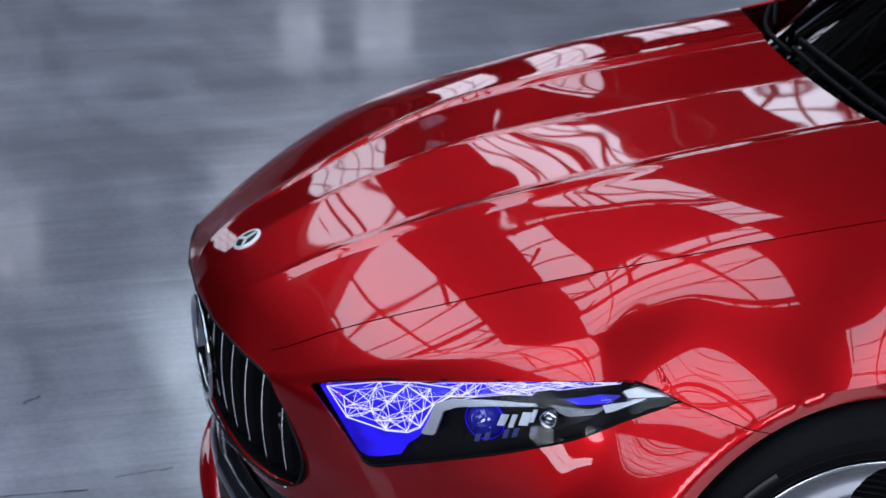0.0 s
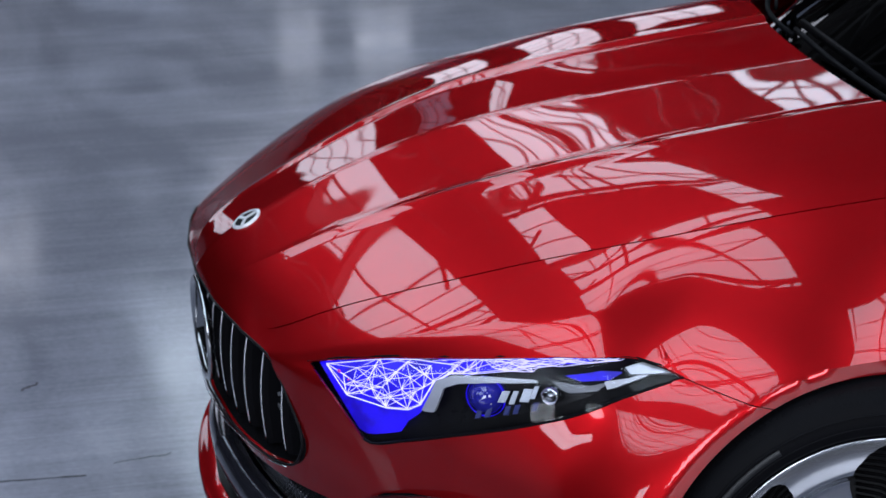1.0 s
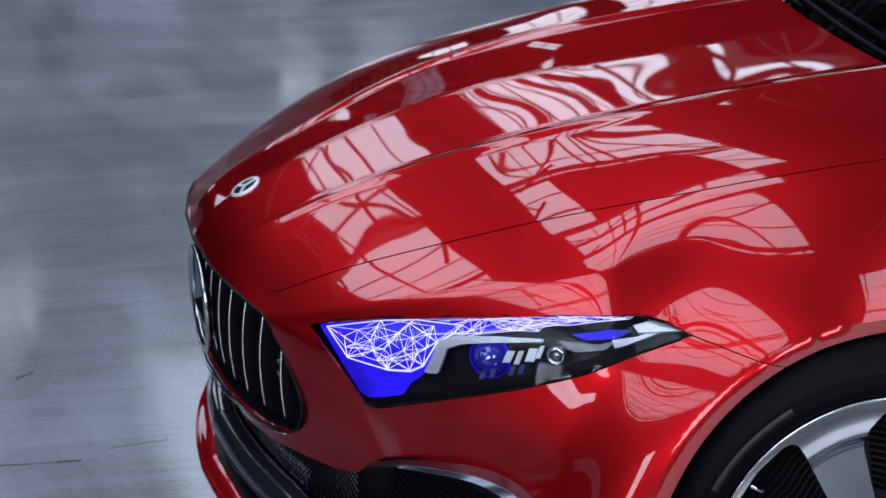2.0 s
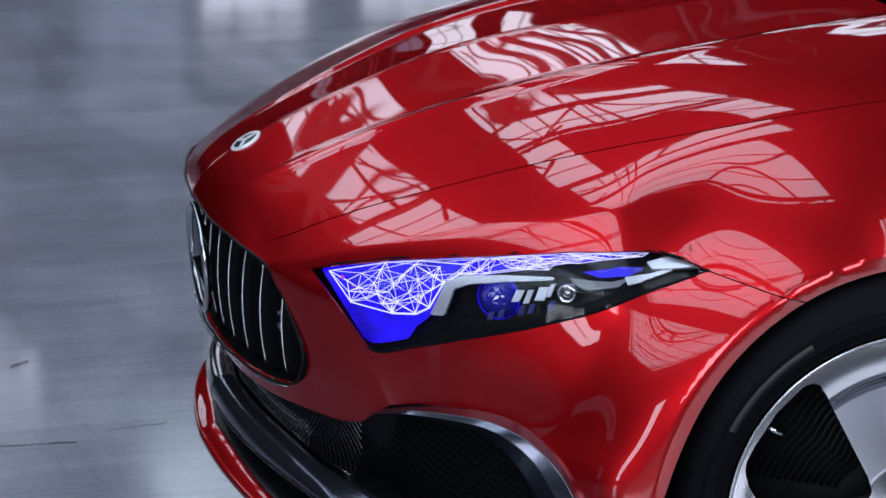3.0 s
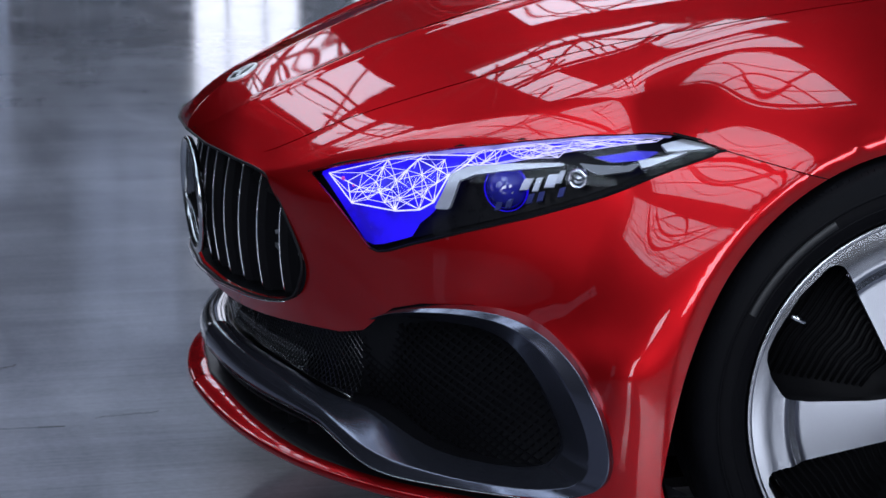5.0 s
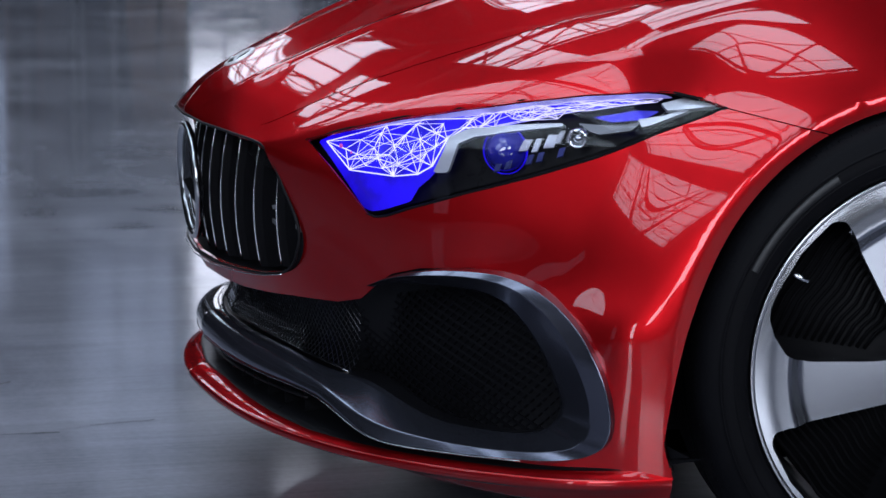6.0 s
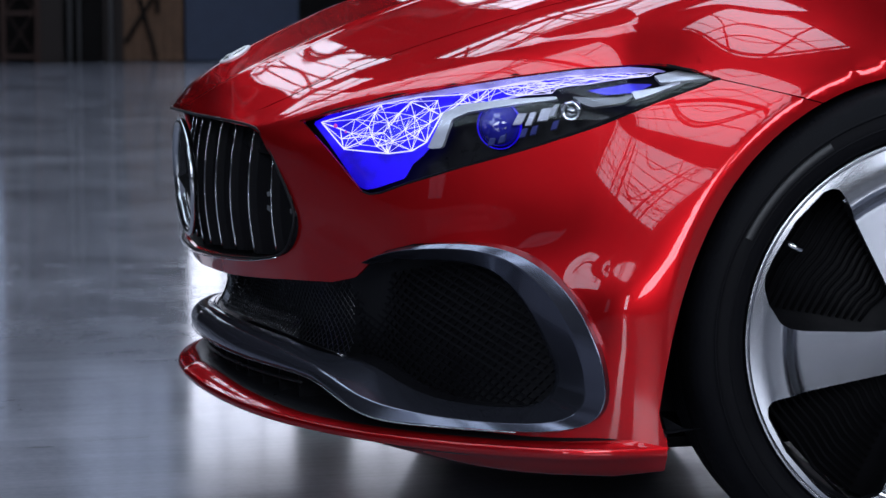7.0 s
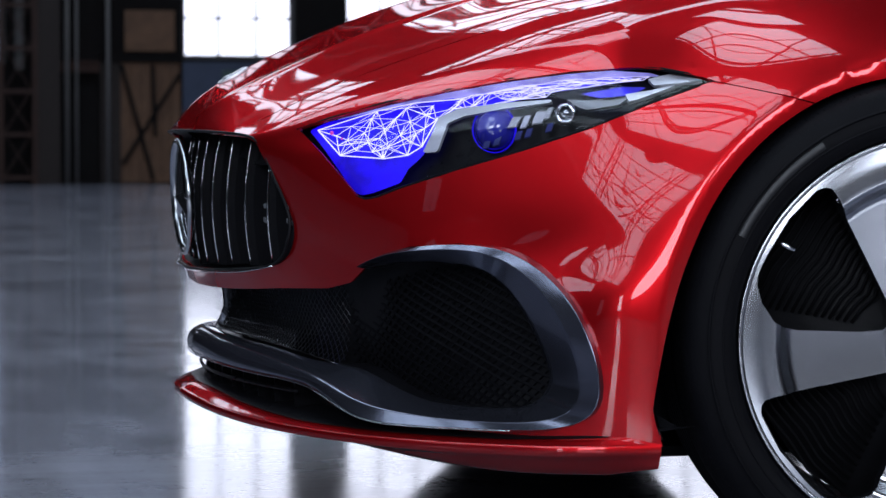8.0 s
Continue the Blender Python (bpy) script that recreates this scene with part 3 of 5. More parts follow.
LOWER = ((-.845, 0, .352), (-.835, -.14, .35), (-.81, -.28, .35), (-.765, -.41, .35), (-.685, -.57, .352), (-.60, -.69, .352), (-.515, -.79, .347), (-.42, -.868, .34), (-.2, -.89, .34), (.65, -.91, .33))
SILL = ((-.80, 0, .21), (-.79, -.14, .21), (-.77, -.28, .21), (-.735, -.41, .21), (-.67, -.57, .21), (-.60, -.69, .205), (-.52, -.79, .203), (-.40, -.868, .203), (-.2, -.885, .203), (.65, -.9, .20))
HUB = Vector((0, -0.9285, 0.338))
STEPS = 16


def body_grid():
    """The whole outer skin of the near half: rows run along the car, columns from the bonnet's middle to the sill."""
    s = np.linspace(0, 1, 261) ** 0.92
    middle, crease, *rest = [curve_through(KNOTS, c, s) for c in (MIDDLE, CREASE, SHUT, EDGE, CHEEK, CHIN, LOWER, SILL)]
    fade = np.clip((s - 0.22) / 0.25, 0, 1)[:, None] ** 2
    small = np.clip((s - 0.02) / 0.12, 0.02, 1)[:, None]
    inner = crease * 0.91 + middle * 0.09 + fade * np.array((0, 0, -0.006))
    outer = crease * 0.93 + rest[0] * 0.07 + fade * np.array((0, 0, -0.0015))
    middle = middle + fade * np.array((0, 0, -0.006))
    lines = np.array([middle, inner, crease, outer, *rest])
    # even out each line along the car
    for _ in range(30):
        lines[:, 1:-1] = 0.5 * lines[:, 1:-1] + 0.25 * (lines[:, :-2] + lines[:, 2:])
    k, m = len(lines), len(s)
    out = np.zeros((m, (k - 1) * STEPS + 1, 3))
    for i in range(m):
        p = lines[:, i]
        t = np.r_[0, np.cumsum(np.maximum(np.linalg.norm(np.diff(p, axis=0), axis=1), 1e-5) ** 0.75)]
        at = np.concatenate([np.linspace(t[j], t[j + 1], STEPS, endpoint=False) for j in range(k - 1)] + [[t[-1]]])
        d = np.diff(p, axis=0) / np.diff(t)[:, None]
        h = np.diff(t)
        tan = np.vstack((d[:1], (d[:-1] * h[1:, None] + d[1:] * h[:-1, None]) / (h[1:] + h[:-1])[:, None], d[-1:]))
        tan[0, 0] = tan[0, 2] = 0
        j = np.clip(np.searchsorted(t, at, side="right") - 1, 0, k - 2)
        u = ((at - t[j]) / h[j])[:, None]
        hh = h[j][:, None]
        out[i] = ((2 * u ** 3 - 3 * u ** 2 + 1) * p[j] + (u ** 3 - 2 * u ** 2 + u) * hh * tan[j]
                  + (-2 * u ** 3 + 3 * u ** 2) * p[j + 1] + (u ** 3 - u ** 2) * hh * tan[j + 1])
    # even out the sheet metal across, away from the creases and the leading edge
    weight = np.ones(out.shape[1])
    for c, wide in ((2 * STEPS, 16), (1 * STEPS, 10), (3 * STEPS, 10)):
        weight *= np.clip(np.abs(np.arange(out.shape[1]) - c) / wide, 0, 1)
    front = np.clip((s - 0.28) / 0.1, 0, 1)
    keep_edge = np.clip(np.abs(np.arange(out.shape[1]) - I_EDGE) / 14, 0, 1)
    w = weight[None, :] * (front[:, None] + (1 - front[:, None]) * keep_edge[None, :])
    w[:, 0] = w[:, -1] = 0
    for _ in range(SMOOTHING):
        q = 0.5 * (out[:, :-2] + out[:, 2:])
        out[:, 1:-1] += 0.9 * w[:, 1:-1, None] * (q - out[:, 1:-1])
    # long, calm surfaces: even out along and across, creases held, nose left as drawn
    hold = np.ones(out.shape[1])
    for c, wide in ((2 * STEPS, 9), (1 * STEPS, 3), (3 * STEPS, 3)):
        hold *= np.clip(np.abs(np.arange(out.shape[1]) - c) / wide, 0, 1) ** 1.5
    rows_on = np.clip((s - 0.26) / 0.14, 0, 1)
    nose = 0.14 * np.clip((s - 0.05) / 0.06, 0, 1) + 0.5 * np.clip((s - 0.16) / 0.06, 0, 1)
    ends = np.clip((1 - s) / 0.06, 0, 1)
    wide_w = (rows_on * ends)[:, None] * np.maximum(hold, 0.0)[None, :]
    wide_w[:, 0] = wide_w[:, -1] = 0
    lamp_top = 1 - np.clip((0.80 - s) / 0.08, 0, 1)[:, None] * np.clip(1.6 - np.abs(np.arange(out.shape[1]) - I_EDGE) / 10, 0, 1)[None, :]
    wide_w *= lamp_top
    long_w = (rows_on * ends)[:, None] * (0.25 + 0.75 * lamp_top)
    inner_cols = np.clip((I_SHUT - 2 - np.arange(out.shape[1])) / 12, 0, 1)[None, :]
    wide_w = np.maximum(wide_w, nose[:, None] * inner_cols * hold[None, :] * (np.arange(out.shape[1]) > 0)[None, :] * ends[:, None])
    long_w = np.maximum(long_w, nose[:, None] * inner_cols * ends[:, None])
    for _ in range(CALM):
        a = np.zeros_like(out)
        a[1:-1] = 0.5 * (out[:-2] + out[2:]) - out[1:-1]
        b = np.zeros_like(out)
        b[:, 1:-1] = 0.5 * (out[:, :-2] + out[:, 2:]) - out[:, 1:-1]
        b[:, 0, 2] = out[:, 1, 2] - out[:, 0, 2]
        out += 0.45 * long_w[..., None] * a + 0.45 * wide_w[..., None] * b
        out[:, 0, 1] = 0
    # hollow under the headlight, a shoulder over the intake's outer corner and a rib towards the arch
    for x0, z0, sx, sz, lift in HOLLOWS:
        near = np.exp(-((out[..., 0] - x0) / sx) ** 2 - ((out[..., 2] - z0) / sz) ** 2) * (out[..., 1] < -0.45)
        out[..., 1] -= 0.8 * lift * near
        out[..., 0] -= 0.45 * lift * near
    # faint waves of hand-worked sheet metal
    x, y, z = out[..., 0], out[..., 1], out[..., 2]
    away = np.clip((np.hypot(x - HUB.x, z - HUB.z) - 0.42) / 0.1, 0, 1) * np.clip((x + 0.84) / 0.1, 0, 1)
    lift = 0.00030 * np.sin(17 * x + 9 * y + 1.0) + 0.00022 * np.sin(22 * y - 11 * x) + 0.00007 * np.sin(37 * x - 20 * y + 2.0)
    out[..., 2] += away * lift * np.clip((z - 0.66) / 0.06, 0, 1)
    # flared lip round the wheel
    r = np.hypot(out[..., 0] - HUB.x, out[..., 2] - HUB.z)
    w = np.clip((0.505 - r) / 0.131, 0, 1)
    w = w ** 2.4 * (out[..., 1] < -0.6)
    lip = -0.884 - 0.006 * np.clip((out[..., 0] + 0.1) / 0.3, 0, 1)
    out[..., 1] = out[..., 1] * (1 - w) + lip * w
    return out


HOLLOWS = ((-.560, .452, .090, .062, -0.013), (-.425, .395, .050, .045, 0.009))
I_SHUT, I_EDGE = 4 * STEPS, 5 * STEPS
SMOOTHING = 60
CALM = 220
SKIN = body_grid()
du, dv = np.gradient(SKIN, axis=0), np.gradient(SKIN, axis=1)
NORMAL = np.cross(du, dv)
NORMAL /= np.maximum(np.linalg.norm(NORMAL, axis=2, keepdims=True), 1e-9)
if NORMAL[150, 2, 2] < 0:
    NORMAL = -NORMAL
corner = SKIN[70:, I_EDGE - 8:].reshape(-1, 3)
tree = KDTree(len(corner))
for i, p in enumerate(corner):
    tree.insert((p[0], p[2], 0), i)
tree.balance()


def side_point(x, z, inset=0.0):
    """The point of the near front corner's skin at x, z (a plane through its neighbours), moved inwards by inset along y."""
    near = tree.find_n((x, z, 0), 10)
    p = corner[[i for _, i, _ in near]]
    w = np.array([1 / (d + 0.004) for _, _, d in near])
    A = np.stack((np.ones(len(p)), p[:, 0] - x, p[:, 2] - z), axis=1) * w[:, None]
    M = A.T @ A + np.diag((0, 1e-4, 1e-4)) * w.mean() ** 2
    return Vector((x, float(np.linalg.solve(M, A.T @ (p[:, 1] * w))[0]) + inset, z))


def skin(rows, cols, inset=0.0):
    P = SKIN[rows, cols]
    if inset:
        P = P - inset * NORMAL[rows, cols]
    return grid_mesh(P)


def outwards(bm, towards):
    bm.normal_update()
    f = max(bm.faces, key=lambda f: f.calc_area())
    if sum((f.normal.dot(f.calc_center_median() - Vector(towards)) > 0) * 2 - 1 for f in bm.faces) < 0:
        bmesh.ops.reverse_faces(bm, faces=bm.faces)
    return bm


INSIDE = (0.1, 0.0, 0.3)


def largest_piece(bm):
    """Drops slivers cut off from the main sheet."""
    left, groups = set(bm.verts), []
    while left:
        stack, group = [left.pop()], []
        while stack:
            v = stack.pop()
            group.append(v)
            for e in v.link_edges:
                w = e.other_vert(v)
                if w in left:
                    left.remove(w)
                    stack.append(w)
        groups.append(group)
    groups.sort(key=len)
    bmesh.ops.delete(bm, geom=[v for g in groups[:-1] for v in g], context="VERTS")
    return bm


HEADLIGHT = ((-.774, .6165), (-.735, .631), (-.665, .653), (-.592, .670), (-.519, .684), (-.444, .695), (-.368, .700), (-.335, .698), (-.300, .6900), (-.275, .6802),
             (-.364, .647), (-.44, .6145), (-.518, .5855), (-.596, .559), (-.66, .534), (-.688, .5205), (-.700, .5175), (-.710, .522))
GRILLE = ((.0, .617), (-.20, .614), (-.345, .608), (-.380, .597), (-.415, .550), (-.440, .505), (-.446, .475), (-.435, .446), (-.405, .424), (-.33, .412), (-.18, .404), (0, .400))
INTAKE = ((-1.0, .372), (-.858, .374), (-.82, .382), (-.79, .387), (-.74, .391), (-.715, .401), (-.700, .4235), (-.683, .442), (-.651, .454), (-.592, .460), (-.557, .455), (-.521, .439), (-.487, .406),
          (-.466, .355), (-.449, .30), (-.452, .25), (-.475, .228), (-.51, .220), (-.6, .214), (-1.0, .2))


def arch(co, grow=0.0):
    a = max(0.0, min(1.0, (0.50 - co.z) / 0.25)) if co.x < 0 else 0.0
    return math.hypot(co.x - HUB.x, co.z - HUB.z) - (0.3515 + 0.042 * a * a + grow) if co.y < -0.4 else 1.0


def seam(co):
    """Positive in front of the joint between bumper and wing."""
    x, z = co.x, co.z
    line = 0.685 + (x + 0.293) * (-0.267)
    return (line - z) if x > -0.293 else 1.0


def car():
    ob = thing("car", "glossy red concept saloon car with lit headlights standing on the floor", "car")
    hole = outline(HEADLIGHT)
    grille_hole = outline([*GRILLE, *[(-y, z) for y, z in GRILLE[-2:0:-1]]])
    intake_hole = outline(INTAKE)
    all_rows = slice(0, None)

    def pulled(rows, cols, first=False, last=False):
        P = SKIN[rows, cols].copy()
        gap = 0.0016 * np.clip((np.linspace(0, 1, 261)[rows] ** 0.92 - 0.285) / 0.03, 0, 1)
        if first:
            P[:, 0] += (P[:, 1] - P[:, 0]) * np.clip(gap / np.maximum(np.linalg.norm(P[:, 1] - P[:, 0], axis=1), 1e-5), 0, 3)[:, None]
        if last:
            P[:, -1] += (P[:, -2] - P[:, -1]) * np.clip(gap / np.maximum(np.linalg.norm(P[:, -2] - P[:, -1], axis=1), 1e-5), 0, 0.9)[:, None]
        return grid_mesh(P)

    # bonnet
    bm = pulled(all_rows, slice(0, I_SHUT + 1), last=True)
    clip(bm, lambda c: 0.222 + 0.22 * c.y ** 2 - c.x)
    thicken(part("bonnet", mirrored(outwards(bm, INSIDE)), RED, ob, "glossy red bonnet with two raised creases"), 0.004)
    # wings
    for side in (1, -1):
        bm = pulled(slice(80, None), slice(I_SHUT, I_EDGE + 1), first=True)
        low = pulled(slice(150, None), slice(I_EDGE, None))
        clip(low, lambda c: -seam(c) - 0.0008)
        me = bpy.data.meshes.new("low")
        low.to_mesh(me)
        bm.from_mesh(me)
        bpy.data.meshes.remove(me)
        bmesh.ops.remove_doubles(bm, verts=bm.verts, dist=1e-5)
        clip(bm, arch)
        clip(bm, lambda c: hole(c.x, c.z) if c.y < -0.4 else 1.0)
        outwards(bm, INSIDE)
        if side < 0:
            bmesh.ops.scale(bm, vec=(1, -1, 1), verts=bm.verts)
            bmesh.ops.reverse_faces(bm, faces=bm.faces)
        thicken(part("front_wing", bm, RED, ob, "red front wing with a flared wheel arch"), 0.004)
    # bumper
    bm = pulled(all_rows, slice(I_SHUT, None), first=True)
    clip(bm, arch)
    clip(bm, lambda c: min(seam(c) - 0.0008, 1))
    clip(bm, lambda c: hole(c.x, c.z) if c.y < -0.4 else 1.0)
    clip(bm, lambda c: grille_hole(c.y, c.z) if c.x < -0.7 else 1.0)
    clip(bm, lambda c: intake_hole(c.x, c.z))
    # the strip between bonnet and headlight belongs to the wing
    P = {tuple(np.round(p, 4)) for p in SKIN[81:, I_SHUT:I_EDGE].reshape(-1, 3)}
    bmesh.ops.delete(bm, geom=[v for v in bm.verts if tuple(np.round(v.co, 4)) in P], context="VERTS")
    thicken(part("front_bumper", mirrored(outwards(largest_piece(bm), INSIDE)), RED, ob, "red front bumper wrapping round the corner"), 0.004, joined=True)
    # dark lining behind the openings
    bm = skin(all_rows, slice(0, None), 0.055)
    clip(bm, lambda c: arch(c, 0.03))
    clip(bm, lambda c: 0.14 + 0.30 * c.y ** 2 - c.x if c.z > 0.8 else 0.62 - c.x)
    part("inner_shell", mirrored(bm), BLACK, ob, "matt black lining behind the openings")
    return ob


CAR = car()


def cabin(ob):
    """Windscreen over a dark cabin, wipers and the scuttle."""
    def cowl(y, back=0.0):
        return 0.225 + 0.22 * y * y + back
    ys = np.linspace(-0.68, 0.68, 41)
    us = np.linspace(0, 1, 17)
    P = np.array([[(cowl(y, 0.03) + u * (0.90 - 0.25 * y * y), y * (1 - 0.16 * u), 0.885 + 0.53 * u - 0.07 * u * u - 0.12 * (y / 0.68) ** 4 * (1 - u)) for u in us] for y in ys])
    bm = grid_mesh(P)
    part("windscreen", bm, DARK_GLASS, ob, "dark tinted windscreen")
    Q = P.copy()
    Q[..., 2] -= 0.05
    Q[..., 0] += 0.03
    part("dashboard", grid_mesh(Q), BLACK, ob, "unlit black cabin behind the glass")
    P = np.array([[(cowl(y, -0.03 + 0.07 * u), y, 0.868 - 0.05 * (y / 0.68) ** 2 - 0.012 * math.sin(u * 3.1) - 0.02) for u in np.linspace(0, 1, 5)] for y in ys])
    part("scuttle", grid_mesh(P), BLACK, ob)
    for a, b, c in (((0.325, -0.50, 0.905), (0.262, -0.30, 0.922), (0.258, 0.16, 0.932)), ((0.275, 0.22, 0.905), (0.272, 0.34, 0.915), (0.35, 0.54, 0.91))):
        bm = bmesh.new()
        add_tube(bm, along((a, b, c), 14), 0.0055, 6)
        w = part("wiper", bm, SLAT_BLACK, ob, "black wiper arm at the foot of the windscreen")
        add = bmesh.new()
        add_bar(add, Vector(b) + Vector((0.012, 0, 0.014)), Vector(c) + Vector((0.012, 0, 0.012)), 0.007, 0.014)
        part("blade", add, RUBBER, w)


cabin(CAR)


def wheel():
    ob = thing("wheel", "polished five-spoke alloy wheel with a low black tyre", "wheel")
    R, r = 0.349, 0.2715
    prof = [(r + 0.0006, 0.014), (r + 0.0035, -0.002), (r + 0.006, -0.008), (r + 0.014, -0.016), (r + 0.030, -0.017), (R - 0.034, -0.014), (R - 0.018, -0.006), (R - 0.0085, 0.006), (R - 0.003, 0.022), (R, 0.045)]
    for k in range(7):
        y = 0.06 + 0.02 * k
        prof += [(R + 0.001, y), (R + 0.001, y + 0.013), (R - 0.006, y + 0.0145), (R - 0.006, y + 0.0185)]
    prof += [(R - 0.003, 0.205), (R - 0.02, 0.225), (r + 0.02, 0.228), (r + 0.0006, 0.22), (r + 0.0006, 0.014)]
    bm = lathe(prof, 128)
    for v in bm.verts:
        v.co.z = max(v.co.z, -0.3378)
    part("tyre", bm, RUBBER, ob, "black low-profile tyre with grooved shoulders")
    text = bpy.data.curves.new("size_mark", "FONT")
    text.body, text.size, text.extrude, text.align_x = "235/", 0.030, 0.0006, "CENTER"
    holder = bpy.data.objects.new("size_mark", text)
    me = bpy.data.meshes.new_from_object(holder)
    bpy.data.objects.remove(holder)
    me.materials.append(MARKING)
    mark = new("size_mark", me)
    mark.parent = ob
    mark["label"] = "raised size marking on the sidewall"
    mark.matrix_basis = Matrix.Rotation(radians(9.5), 4, "Y") @ pose(0, -0.0182, r + 0.018, 90, 0, 0)
    for i, rr in enumerate((r + 0.022, r + 0.041)):
        part("sidewall_rib", lathe([(rr, -0.0162), (rr + 0.001, -0.0182), (rr + 0.003, -0.0182), (rr + 0.004, -0.0155)], 128), RUBBER, ob)
    bm = bmesh.new()
    for k in range(240):
        a = radians(1.5 * k)
        if math.sin(a) > -0.9:
            n = Vector((math.cos(a), 0, math.sin(a)))
            add_bar(bm, n * (R - 0.018) + Vector((0, -0.0055, 0)), n * (R - 0.0050) + Vector((0, 0.0135, 0)), 0.0010, 0.0014)
    part("shoulder_texture", bm, RUBBER, ob, "fine radial sipes on the shoulder", smooth=False)["kind"] = "stuff"
    bm = bmesh.new()
    ring = [[bm.verts.new((q * math.cos(a), y, q * math.sin(a))) for q, y in ((r + 0.0275, -0.0165), (r + 0.0285, -0.0183), (r + 0.0375, -0.0183), (r + 0.0385, -0.0160))] for a in np.radians(np.linspace(122, 153, 30))]
    for p, q in zip(ring, ring[1:]):
        for i in range(3):
            bm.faces.new((p[i], p[i + 1], q[i + 1], q[i]))
    part("sidewall_band", bm, MARKING, ob, "raised band on the sidewall")
    # rim: outer lip, step and barrel
    prof = [(r + 0.002, 0.004), (r + 0.003, -0.006), (r + 0.001, -0.0085), (r - 0.003, -0.0085), (r - 0.0045, -0.006)]
    part("rim_lip", lathe(prof + [(r - 0.004, 0.006), (r + 0.002, 0.004)], 128), SILVER, ob, "polished rim lip")
    part("barrel", lathe([(r - 0.008, 0.004), (r - 0.016, 0.05), (r - 0.024, 0.2), (r - 0.03, 0.2), (r - 0.020, 0.05), (r - 0.012, 0.004), (r - 0.008, 0.004)], 96), BLACK, ob)
    # face: five wide spokes left between wedge windows
    def dish(q):
        step = max(0.0, min(1.0, (0.224 - q) / 0.024))
        step = step * step * (3 - 2 * step)
        return -0.0085 + 0.004 * (max(0.0, q - 0.240) / 0.027) ** 1.6 + 0.018 * step + 0.016 * max(0.0, min(1.0, (0.20 - q) / 0.13)) - 0.014 * max(0.0, 0.07 - q) / 0.07
    rr = np.linspace(0.02, r - 0.0045, 60)
    aa = np.linspace(0, 2 * math.pi, 361)[:-1]
    bm = bmesh.new()
    ring = [[bm.verts.new((q * math.cos(a), dish(q), q * math.sin(a))) for q in rr] for a in aa]
    for i in range(360):
        for j in range(59):
            bm.faces.new((ring[i][j], ring[i][j + 1], ring[(i + 1) % 360][j + 1], ring[(i + 1) % 360][j]))
    bmesh.ops.recalc_face_normals(bm, faces=bm.faces)
    win = outline([(x * g, z * g) for x, z in WHEEL_WINDOW for g in (1 + 0.058 * max(0.0, min(1.0, (math.hypot(x, z) - 0.19) / 0.04)),)])
    def outside(c):
        d = 1.0
        for k in range(5):
            a = radians(72 * k)
            d = min(d, win(c.x * math.cos(a) + c.z * math.sin(a), -c.x * math.sin(a) + c.z * math.cos(a)))
        return d
    clip(bm, outside)
    bm.normal_update()
    if sum(f.normal.y for f in bm.faces) > 0:
        bmesh.ops.reverse_faces(bm, faces=bm.faces)
    thicken(part("wheel_face", bm, SILVER, ob, "polished silver face with five broad spokes"), 0.022, 30)
    # black aero blades behind the windows
    part("backing_disc", lathe([(0.02, 0.080), (r - 0.03, 0.072), (r - 0.03, 0.085), (0.02, 0.095), (0.02, 0.080)], 64), BLACK, ob)
    for k in range(5):
        for j in range(15):
            q, a0 = 0.088 + 0.0105 * j, radians(124 + 72 * k)
            pts = [((q + 0.030 * abs(u - 0.45)) * math.cos(a0 + u * 0.8), 0.068, (q + 0.030 * abs(u - 0.45)) * math.sin(a0 + u * 0.8)) for u in (0, 0.2, 0.45, 0.7, 1)]
            part("fin", tube(pts, 0.0032, 4), FIN_BLACK, ob)
    bm = bmesh.new()
    add_tube(bm, ((-0.214, 0.026, 0.130), (-0.206, 0.022, 0.126), (-0.192, 0.020, 0.119)), 0.0042, 10)
    part("valve", bm, CHROME, ob, "small bright tyre valve")
    part("hub_cap", lathe([(0.0005, -0.004), (0.026, -0.003), (0.031, 0.002), (0.033, 0.02), (0.0005, 0.02)], 48), GLOSS_BLACK, ob)
    part("hub_ring", lathe([(0.024, -0.0035), (0.027, -0.007), (0.031, -0.004), (0.032, 0.004), (0.024, -0.0035)], 48), CHROME, ob)
    return ob


# one window of the wheel face, in the wheel's plane
WHEEL_WINDOW = ((-.1490, .1920), (-.1600, .1880), (-.1950, .1520), (-.2230, .1060), (-.2335, .0830), (-.2345, .0690), (-.2290, .0480), (-.2170, .0240), (-.2050, .0160), (-.1900, .0125),
                (-.1000, .0090), (-.0700, .0110), (-.0590, .0210), (-.0580, .0300), (-.0640, .0480), (-.1330, .1800), (-.1400, .1900))
STEER = -9.5
FRONT_WHEEL = wheel()
FRONT_WHEEL.matrix_basis = Matrix.Translation(HUB) @ Matrix.Rotation(radians(STEER), 4, "Z")
FRONT_WHEEL["group"] = "wheels of the car"
far = copy_thing(FRONT_WHEEL, Matrix.Translation((HUB.x, -HUB.y, HUB.z)) @ Matrix.Rotation(radians(180 + STEER), 4, "Z"))
for o in (FRONT_WHEEL, far):
    o.parent = CAR


